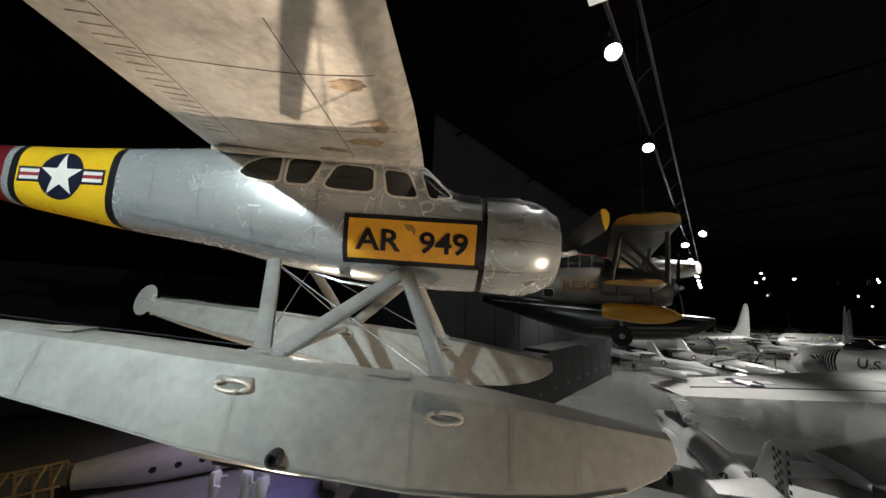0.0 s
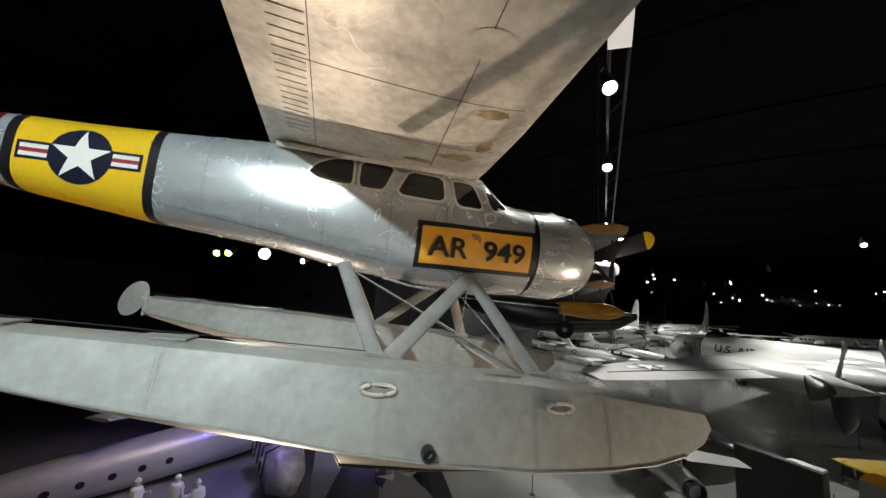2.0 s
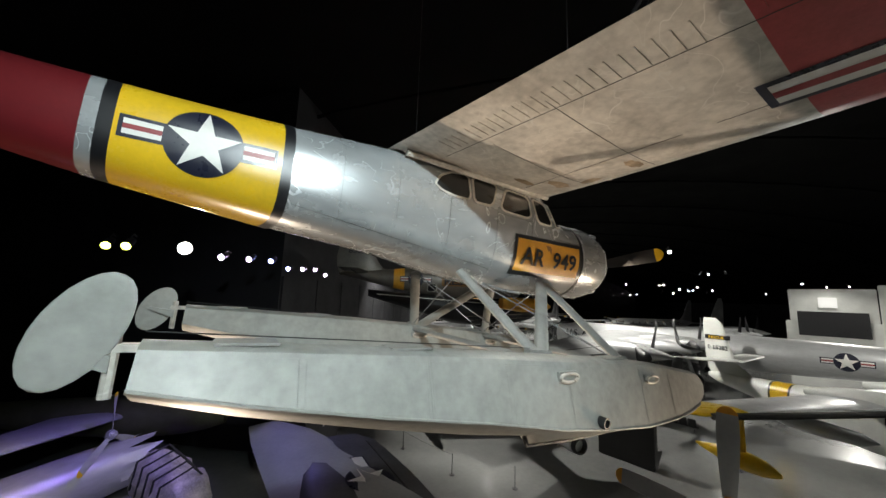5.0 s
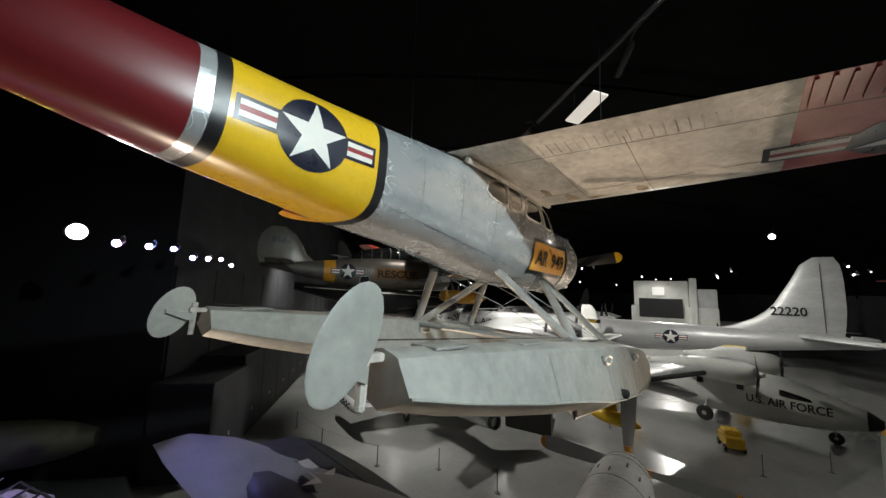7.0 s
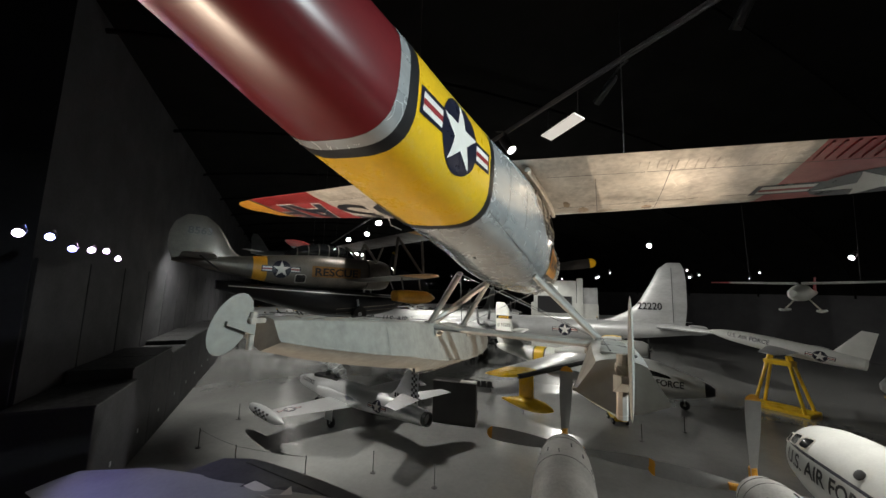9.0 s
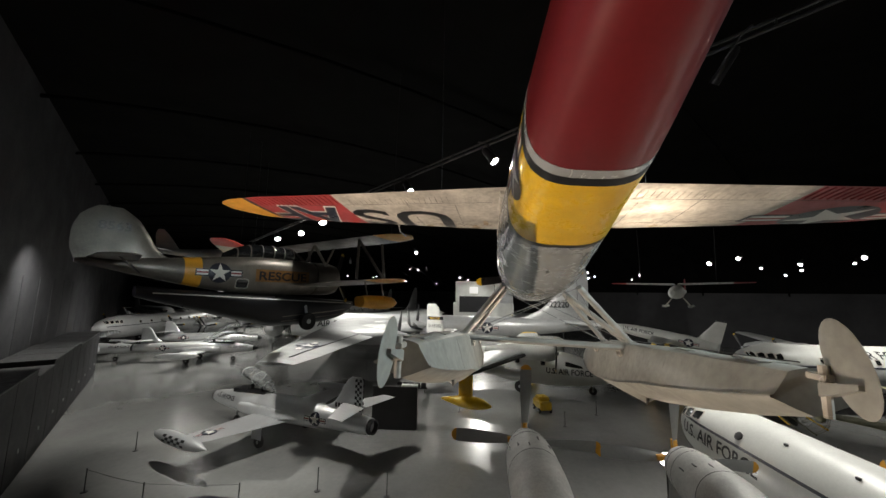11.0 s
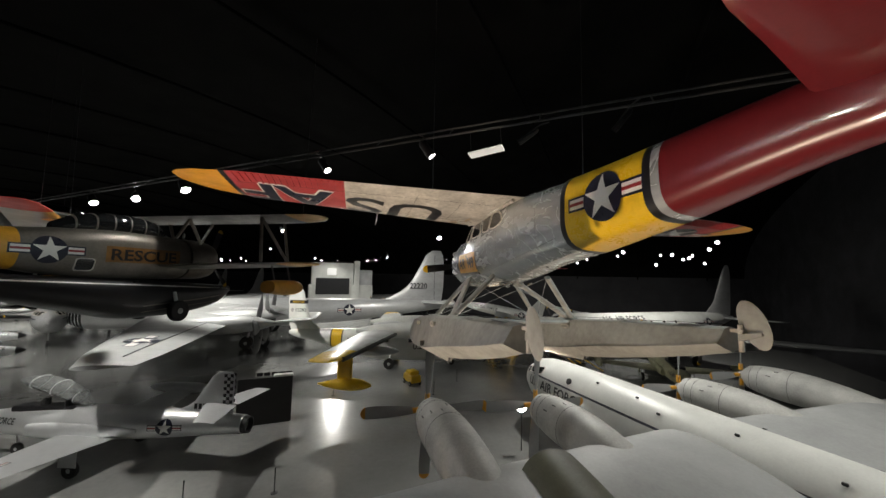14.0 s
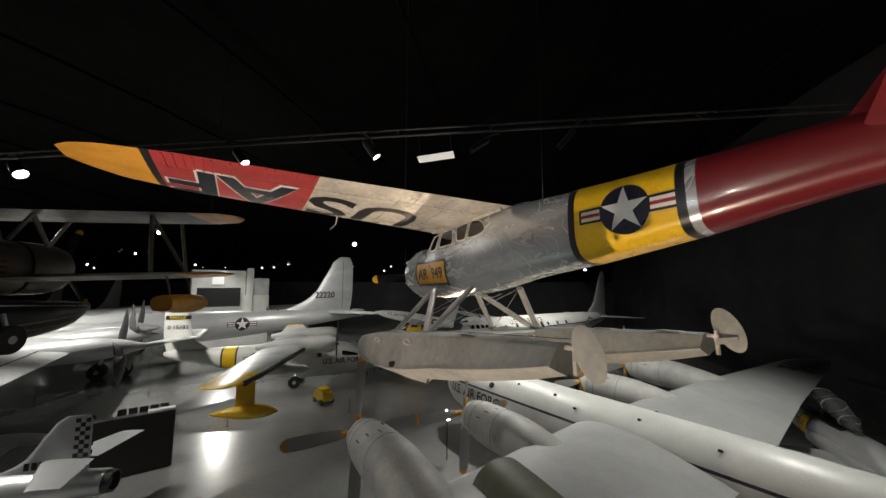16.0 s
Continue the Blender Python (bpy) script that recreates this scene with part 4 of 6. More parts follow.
lettering("U.S. AIR FORCE", 0.95, reading(B, 1, 24.6, -0.05), BLACK, bo, width=9.4, off=0.02, bold=0.03)
fn = fin_part(bo, [(0, -3.0, -15.2, 0.9), (1.2, -7.2, -15.4, 0.85), (3.0, -9.6, -15.6, 0.75), (6.5, -11.6, -15.6, 0.6), (8.2, -12.4, -15.4, 0.4), (8.8, -13.4, -15.0, 0.15)], 0, 1.2, SILVER, label="tall rounded silver tail fin")
lettering("22220", 0.95, lambda u, v, o: Vector((-11.0 - u, 0.42, 3.5 + v)), BLACK, fn, width=3.0, bold=0.03)
part("rudder_line", strip(lambda u, v, o: Vector((u, 0.36 + o, v)), (-13.8, 1.8), (-13.8, 9.3), 0.06, 0.01), DARK, fn)
wing_pair(bo, [(0.5, -11.4, -16.2, 1.2, 0.7), (9.5, -13.6, -16.3, 1.5, 0.4), (11, -14.6, -16.0, 1.55, 0.15)], SILVER, "tailplane", "silver tailplane")
for z in (-0.1, 0.45):
    bm = lathe([(0.6, 0.02), (0.4, 0.25), (-0.3, 0.38), (-1.5, 0.4)], 16, pose(-17.2, 0, 0.75 + z, 0, 0, 180))
    part("tail_turret", bm, SILVER, bo, "rounded tail turret fairing")
ws = [(1.0, 23.5, 11.0, 0.7, 1.5), (8, 21.9, 11.5, 0.9, 1.25), (22.5, 18.4, 12.1, 1.15, 0.8), (33, 16.2, 12.6, 1.2, 0.5), (35.7, 15.6, 12.8, 1.2, 0.36), (36.3, 15.2, 13.0, 1.2, 0.2)]
ww = wing_pair(bo, ws, GREYP, label="broad grey-silver tapered wing")
W, w = ww[1]
roundel(lambda u, v, o: W.skin(14.6 + v, 31.2 + u, o, False), 0.8, w, 0.008, 3, stripes=False)
part("aileron_line", strip(on_top(W), (12, 13.2), (35, 13.9), 0.07, 0.03, 24), DARK, w, "dark aileron hinge line")
for s in (1, -1):
    for y in (22.3, 15.5, 9.5):
        N = Body([(16.6, 0.1, -0.1, 0.1, 2), (14.5, 0.6, -0.7, 0.5, 2), (12.5, 0.75, -0.8, 0.7, 2), (10.8, 0.7, -0.7, 0.7, 2), (9.4, 0.42, -0.42, 0.42, 2), (8.2, 0.03, -0.03, 0.03, 2)])
        bm = N.section(8.2, 16.6, 20, 24)
        bm.transform(Matrix.Translation((0, s * y, 1.15)))
        part("engine_nacelle", bm, SILVER, bo, "streamlined pusher nacelle")
        propeller(bo, pose(9.9, s * y, 1.15, 0, 0, 180), 3, 2.9, 1.3, BLACK, BLACK, 8 + 9 * y, 0.4)
    for x in (11.0, 12.9):
        for dy in (-0.45, 0.45):
            wheel(bo, (x, s * (7.1 + dy), -3.0), 0.7, 0.4, 0, (12, s * 7.1, 0.9))
wheel(bo, (27.5, 0.35, -3.2), 0.5, 0.3, 0, (27.5, 0.0, -1.7))
wheel(bo, (27.5, -0.35, -3.2), 0.5, 0.3, 0, (27.5, 0.0, -1.7))


# twin-engined flying boat
al = thing("flying_boat", "white and silver twin-engined rescue flying boat with yellow trim", "aircraft", pose(30.4, 10.3, 0.0, 0, 0, -101))
B = Body([(13.8, 0.1, 1.0, 1.5, 2), (13.2, 0.55, 0.75, 1.9, 2.2), (11.5, 1.0, 0.35, 2.5, 2.4), (9.8, 1.2, 0.15, 3.05, 2.6), (7.5, 1.25, 0.05, 3.2, 2.8), (4.0, 1.2, 0.1, 3.2, 2.8), (1.0, 1.0, 0.8, 3.1, 2.6), (-2, 0.65, 1.6, 3.0, 2.4), (-4.6, 0.3, 2.2, 2.95, 2), (-5.2, 0.05, 2.5, 2.8, 2)])
part("hull", B.section(0.65, 13.3, 26), WHITEP, al, "white boat hull")
part("hull_rear", B.section(-5.2, -0.65, 10), WHITEP, al)
part("yellow_band", B.section(-0.52, 0.52, 4, 36, 0.004), YELLOW, al, "yellow fuselage band")
for x in (-0.65, 0.52):
    part("band_edge", B.section(x, x + 0.13, 1, 36, 0.003), BLACK, al)
part("nose_radome", B.section(13.2, 13.8, 4, 24, 0.01), BLACK, al, "black nose radome")
for s in (1, -1):
    roundel(lambda u, v, o, s=s: B.side(2.2 - s * u, 2.1 + v, s, o), 0.5, al, 0.01, 2)
    lettering("U.S. AIR FORCE", 0.5, reading(B, s, 9.9, 1.35), BLACK, al, width=4.0, off=0.02, bold=0.03)
    for x in (3.6, 5.0, 7.4):
        window([(x, 2.0), (x + 0.4, 2.0), (x + 0.4, 2.4), (x, 2.4)], side_of(B, s), al, 0.06, lift=0.012)
    window([(9.6, 2.5), (11.0, 2.15), (11.1, 1.95), (9.6, 2.05)], side_of(B, s), al, 0.06, lift=0.012)
fn = fin_part(al, [(0, -1.6, -5.0, 0.3), (1, -3.0, -5.3, 0.28), (4.3, -3.9, -5.4, 0.15), (4.55, -4.3, -5.3, 0.03)], 0, 2.8, WHITEP, label="white tail fin")
for s in (1, -1):
    part("fin_band", strip(lambda u, v, o: Vector((u, s * (0.13 + o), v)), (-3.4, 5.75), (-5.2, 5.75), 0.35, 0.01), BLACK, fn, "black fin band")
    lettering("RESCUE", 0.22, lambda u, v, o, s=s: Vector((-4.3 - s * u, s * 0.15, 5.64 + v)), YELLOW, fn, width=1.2, bold=0.03)
    lettering("0 15282", 0.34, lambda u, v, o, s=s: Vector((-4.25 - s * u, s * 0.145, 4.75 + v)), BLACK, fn, width=1.55, bold=0.02)
wing_pair(al, [(0.2, -2.6, -4.9, 4.0, 0.25), (4.2, -3.3, -4.9, 4.2, 0.14), (4.6, -3.7, -4.8, 4.2, 0.04)], WHITEP, "tailplane", "white tailplane")
ww = wing_pair(al, [(0.0, 6.6, 3.2, 3.25, 0.6), (4, 6.3, 3.1, 3.28, 0.55), (12.4, 5.0, 2.6, 3.3, 0.32)], SILVER, label="silver high wing")
for s in (1, -1):
    W, w = ww[s]
    T = Wing([(s * 12.4, 5.0, 2.6, 3.3, 0.32), (s * 14.6, 4.5, 2.5, 3.3, 0.2), (s * 15.2, 3.9, 2.6, 3.3, 0.06)])
    part("wing_tip", T.section(s * 12.4, s * 15.2, 6), YELLOW, w, "yellow wing tip")
    part("deicer_boot", tube([(6.6 - 0.1, s * 4.4, 3.28), (5.02, s * 12.4, 3.3), (4.55, s * 14.4, 3.3)], 0.16, 8), RUBBER, w, "black leading-edge boot")
    N = Body([(9.0, 0.55, 2.9, 4.0, 2), (8.6, 0.72, 2.75, 4.2, 2), (7.2, 0.72, 2.75, 4.2, 2), (4.6, 0.5, 2.9, 4.0, 2), (2.6, 0.1, 3.2, 3.6, 2)])
    bm = N.section(2.6, 9.0, 14, 24)
    bm.transform(Matrix.Translation((0, s * 3.3, 0)))
    part("engine_nacelle", bm, WHITEP, al, "white engine nacelle")
    propeller(al, pose(9.1, s * 3.3, 3.45), 3, 1.65, 0.28, BLACK, YELLOW, 25, 0.16)
    O = Body([(6.0, 0.05, 0.35, 0.5, 2), (5.4, 0.35, 0.15, 0.8, 2.2), (4.2, 0.42, 0.1, 0.9, 2.4), (3.0, 0.2, 0.3, 0.7, 2.2), (2.4, 0.03, 0.45, 0.55, 2)])
    bm = O.section(2.4, 6.0, 12, 24)
    bm.transform(Matrix.Translation((0, s * 12.6, 0.75)))
    wf = part("wing_float", bm, YELLOW, al, "yellow wing float")
    part("float_pylon", box(3.7, 4.7, s * 12.6 - 0.08, s * 12.6 + 0.08, 1.5, 3.2, 0.05), YELLOW, wf, "yellow float pylon")
    D = lathe([(2.0, 0.02), (1.5, 0.28), (0.2, 0.38), (-1.2, 0.3), (-2.2, 0.02)], 18, pose(5.4, s * 8.4, 2.6))
    part("drop_tank", D, SILVER, al, "silver drop tank")
    wheel(al, (5.6, s * 1.9, 0.02), 0.52, 0.3, 0, (5.6, s * 1.2, 0.9))
wheel(al, (11.8, 0.3, -0.15), 0.35, 0.22, 0, (11.8, 0, 0.6))


# four-engined patrol bomber under the camera
wb = thing("weather_bomber", "white-topped four-engined bomber with a black side line, parked on the floor", "aircraft", pose(7.5, -4.75, 2.35, 0, 0, 8))
B = Body([(6.9, 0.25, -0.4, 0.3, 2), (6.5, 0.8, -0.85, 0.8, 2), (5.6, 1.2, -1.25, 1.25, 2), (4, 1.42, -1.42, 1.42, 2), (-9, 1.45, -1.45, 1.45, 2), (-16, 1.05, -0.75, 1.35, 2), (-22, 0.5, 0.1, 1.2, 2), (-23.5, 0.1, 0.5, 0.9, 2)])
part("fuselage", B.section(-23.5, 6.5, 40, 44), WHITEP, wb, "white painted round fuselage")
part("nose_glazing", B.section(6.5, 6.9, 3, 32, 0.004), GLASS, wb, "glazed nose cap")
for s in (1, -1):
    for x0, x1, z0, z1 in ((5.0, 5.55, 0.62, 0.98), (5.65, 6.05, 0.5, 0.82), (4.3, 4.85, 0.72, 1.06)):
        window([(x0, z0), (x1, z0 - 0.05), (x1, z1 - 0.1), (x0, z1)], side_of(B, s), wb, 0.05, lift=0.012)
    part("side_line", strip(side_of(B, s), (6.2, 0.55), (-20, 0.72), 0.09, 0.006, 50), NAVY, wb, "thin dark side line")
    lettering("U.S. AIR FORCE", 0.5, reading(B, s, 3.1, -0.08), BLACK, wb, width=4.6, off=0.012, bold=0.03)
    part("side_port", lathe([(0, 0.16), (0.05, 0.16), (0.06, 0.13)], 16, Matrix.Translation(B.side(2.0, 0.9, s, 0)) @ pose(0, 0, 0, 0, -35, 90 * s)), DARK, wb, "small round side port")
    for x, z in ((0.4, 1.28), (-1.8, 1.30), (-3.0, 1.1), (-5.5, 1.32), (-8.0, 1.2)):
        part("skin_fitting", box(x - 0.06, x + 0.06, *sorted((s * 0.02 + s * B.side(x, z, 1, 0).y, s * 0.1 + s * B.side(x, z, 1, 0).y)), z - 0.05, z + 0.03, 0.01), DARK, wb)
ww = wing_pair(wb, [(0.6, -3.0, -8.6, 0.35, 1.0), (9, -4.2, -8.2, 0.8, 0.75), (19, -5.9, -8.0, 1.2, 0.4), (20.8, -6.8, -7.8, 1.25, 0.08)], GREYP, label="grey low wing")
W, w = ww[-1]
lettering("USAF", 1.5, lambda u, v, o: W.skin(-7.7 + v, -17.0 + u, 0.02, False), BLACK, w, width=4.0, bold=0.02)
for s in (1, -1):
    for y, zz in ((4.4, 0.70), (9.4, 1.0)):
        N = Body([(0.1, 0.26, -0.26, 0.26, 2), (0.0, 0.45, -0.45, 0.45, 2), (-0.4, 0.64, -0.68, 0.64, 2), (-1.3, 0.76, -0.84, 0.74, 2), (-3.0, 0.78, -0.9, 0.70, 2.1), (-5.0, 0.66, -0.9, 0.30, 2.2), (-7.6, 0.2, -0.75, -0.35, 2)])
        bm = N.section(-7.6, 0.1, 22, 32)
        bm.transform(Matrix.Translation((0, s * y, zz)))
        nc = part("engine_nacelle", bm, NACM, wb, "worn bare-metal engine nacelle")
        for x in (-0.5, -0.9, -2.2):
            bm = loft([N.ring(x, 32, 0.004), N.ring(x - 0.015, 32, 0.004)])
            bm.transform(Matrix.Translation((0, s * y, zz)))
            part("cowl_joint", bm, DARK, nc, "cowl panel joint")
        for k in range(6):
            a = 30 + 25 * k
            p = Vector((-1.4 - 0.25 * (k % 3), s * y + 0.76 * math.cos(radians(a)), zz + 0.74 * math.sin(radians(a))))
            part("cowl_latch", box(p.x - 0.1, p.x + 0.1, p.y - 0.02, p.y + 0.02, p.z - 0.012, p.z + 0.02, 0.005), BLACK, nc, "small black cowl slot")
        propeller(wb, pose(0.22, s * y, zz), 4, 2.6, 0.42, GREYP, ORANGE, 2 if y > 6 else 3, 0.2, 0.93)
        for k in range(4):
            part("blade_cuff", tube([Vector((0.22, s * y, zz)) + Matrix.Rotation(radians(90 * k), 3, "X") @ Vector((0, 0, 0.25)), Vector((0.22, s * y, zz)) + Matrix.Rotation(radians(90 * k), 3, "X") @ Vector((0, 0, 0.6))], 0.1, 10), ORANGE, wb, "orange-yellow blade cuff")
        if y < 6:
            for d in (-0.35, 0.35):
                wheel(wb, (-3.0, s * y + d, -2.15), 0.7, 0.35, 0, (-3.0, s * y, -0.2))
wheel(wb, (4.2, 0, -2.4), 0.45, 0.3, 0, (4.2, 0, -1.2))
fin_part(wb, [(0, -15.5, -23, 0.6), (1.2, -18.5, -23.2, 0.5), (5.0, -20.5, -23.4, 0.35), (6.2, -21.5, -23, 0.1)], 0, 1.0, SILVER, label="tall tail fin")
wing_pair(wb, [(0.3, -18.5, -22.5, 0.9, 0.5), (6.5, -20, -22.5, 1.0, 0.2)], GREYP, "tailplane", "grey tailplane")


# straight-winged jet fighter, and its likes further off
def jet(label, m, checks=True, band=False, group="", skin=CHROME):
    jt = thing("jet_fighter", label, "aircraft", m, group)
    B = Body([(6.9, 0.05, -0.25, -0.1, 2), (6.4, 0.30, -0.48, 0.14, 2), (5.0, 0.52, -0.66, 0.42, 2), (3.0, 0.70, -0.74, 0.62, 2.1), (0.5, 0.82, -0.76, 0.72, 2.2), (-2.5, 0.78, -0.68, 0.70, 2.1), (-5.2, 0.58, -0.48, 0.62, 2), (-7.2, 0.45, -0.38, 0.48, 2)])
    part("fuselage", B.section(-7.2, 6.3, 28), skin, jt, "polished bare-metal fuselage")
    part("radome", B.section(6.3, 6.9, 4, 24, 0.003), BLACK, jt, "black nose cone")
    part("jet_pipe", lathe([(-7.1, 0.40), (-7.45, 0.38), (-7.45, 0.32), (-6.9, 0.30)], 24, pose(0, 0, 0.05)), DARK, jt, "dark jet pipe")
    C = Body([(4.3, 0.1, 0.40, 0.55, 2), (3.6, 0.42, 0.45, 0.98, 2.2), (2.4, 0.46, 0.5, 1.22, 2.2), (1.2, 0.36, 0.55, 1.12, 2.1), (0.4, 0.1, 0.6, 0.8, 2)])
    part("cockpit_tub", box(1.0, 4.1, -0.36, 0.36, 0.45, 0.70, 0.03), BLACK, jt, "dark open cockpit")
    for x in (3.0, 1.8):
        part("ejection_seat", box(x - 0.3, x - 0.12, -0.2, 0.2, 0.66, 1.02, 0.05), DARK, jt, "dark seat headrest")
    cn = part("canopy", C.section(0.4, 4.3, 14, 24), CLEAR, jt, "clear canopy raised open on its rear hinge")
    for x in (1.2, 2.3, 3.4):
        part("canopy_frame", tube(C.ring(x, 24, 0.01) + C.ring(x, 24, 0.01)[:1], 0.025, 6), skin, cn)
    cn.matrix_local = Matrix.Translation((0.45, 0, 0.66)) @ pose(0, 0, 0, 0, -20, 0) @ Matrix.Translation((-0.45, 0, -0.60))
    for s in (1, -1):
        I = Body([(2.6, 0.16, -0.42, 0.12, 2.4), (1.6, 0.22, -0.48, 0.2, 2.4), (-1.0, 0.16, -0.4, 0.16, 2.2), (-2.6, 0.02, -0.15, 0.02, 2)])
        bm = I.section(-2.6, 2.6, 10, 20)
        bm.transform(Matrix.Translation((0, s * 0.84, 0)))
        part("air_intake", bm, skin, jt, "cheek air intake")
        roundel(lambda u, v, o, s=s: B.side(-3.8 - s * u, 0.05 + v, s, o), 0.38, jt, 0.008, 2)
        lettering("U.S. AIR FORCE", 0.26, reading(B, s, 4.6, 0.0), BLACK, jt, width=2.2, off=0.012, bold=0.03)
        wheel(jt, (-0.6, s * 1.7, -1.38), 0.34, 0.2, 0, (-0.6, s * 1.7, -0.4))
        part("gear_door", box(-1.1, -0.3, s * 1.95, s * 1.98, -1.15, -0.45, 0.005), skin, jt)
    wheel(jt, (4.0, 0, -1.42), 0.28, 0.16, 0, (4.1, 0, -0.6))
    ww = wing_pair(jt, [(0.5, 1.2, -1.7, -0.42, 0.30), (5.3, 0.75, -0.75, -0.20, 0.14)], skin, label="bare-metal wing")
    for s in (1, -1):
        W, w = ww[s]
        if s > 0:
            roundel(lambda u, v, o: W.skin(0.0 + v, 4.2 + u, o, False), 0.36, w, 0.008, 2)
        tk = part("tip_tank", lathe([(2.5, 0.03), (2.1, 0.20), (1.2, 0.31), (-0.6, 0.31), (-1.4, 0.2), (-2.0, 0.03)], 22, pose(-0.1, s * 5.55, -0.1)), skin, jt, "wing-tip fuel tank")
        if checks:
            sq = []
            for i in range(7):
                for j in range(3):
                    if (i + j) % 2 == 0:
                        x0, a0 = 1.15 - 0.26 * i, -20 + 22 * j
                        sq.append(loft([[Vector((-0.1 + x, s * 5.55 + s * 0.317 * math.cos(radians(a)), -0.1 + 0.317 * math.sin(radians(a)))) for a in (a0, a0 + 11, a0 + 22)] for x in (x0, x0 - 0.26)], False, False, False))
            for q in sq:
                part("tank_check", q, BLACK, tk)
    fn = fin_part(jt, [(0, -3.4, -6.6, 0.3), (0.5, -4.6, -6.6, 0.22), (1.85, -5.5, -6.6, 0.12), (2.05, -5.8, -6.5, 0.04)], 0, 0.45, skin, label="bare-metal tail fin")
    if checks:
        sq = []
        for i in range(11):
            for j in range(3):
                if (i + j) % 2 == 0:
                    for s in (1, -1):
                        sq.append(flat_shape([(0, [(0, 0), (1, 0), (1, 1), (0, 1)])]))
                        mapped(sq[-1], lambda u, v, i=i, j=j, s=s: Vector((-6.12 - 0.155 * (j + u), s * 0.11, 0.72 + 0.155 * (i + v))))
        for q in sq:
            part("fin_check", q, BLACK, fn)
        for s in (1, -1):
            part("serial_bars", joined([mapped(flat_shape([(0, [(0, 0), (1, 0), (1, 1), (0, 1)])]), lambda u, v, k=k, s=s: Vector((-4.75 - 0.22 * (k + 0.7 * u), s * 0.135, 0.75 + 0.26 * v))) for k in range(5)]), BLACK, fn, "dark number marks")
    wing_pair(jt, [(0.1, -5.2, -6.8, 0.95, 0.16), (2.3, -6.3, -7.2, 1.0, 0.07)], skin, "tailplane", "swept tailplane")
    if band:
        part("yellow_band", B.section(3.2, 4.1, 3, 36, 0.012), YELLOW, jt, "yellow nose band")
        for x in (3.12, 4.1):
            part("band_edge", B.section(x, x + 0.08, 1, 36, 0.012), BLACK, jt)
    return jt


j1 = jet("polished silver jet fighter with checkered rudder and tip tanks", pose(12.9, 19.8, 1.22, 0, 0, 77.5))
j2 = jet("polished silver jet fighter with black nose cone", pose(29.5, 45.0, 1.22, 0, 0, -65), False, False, "silver jets")
for x, y, r in ((38, 52, -62), (25, 58, -70), (47, 66, -50), (58, 52, 100), (66, 72, -80), (36, 74, -60), (80, 60, 120)):
    copy_thing(j2, pose(x, y, 1.22, 0, 0, r))
jet("silver jet fighter with a yellow band round its nose", pose(-1.0, -16.0, 1.22, 0, 0, -50), False, True)
jet("jet in tan and green camouflage standing behind the bomber", pose(19.5, -19.0, 1.22, 0, 0, 150), False, False, "", TAN)


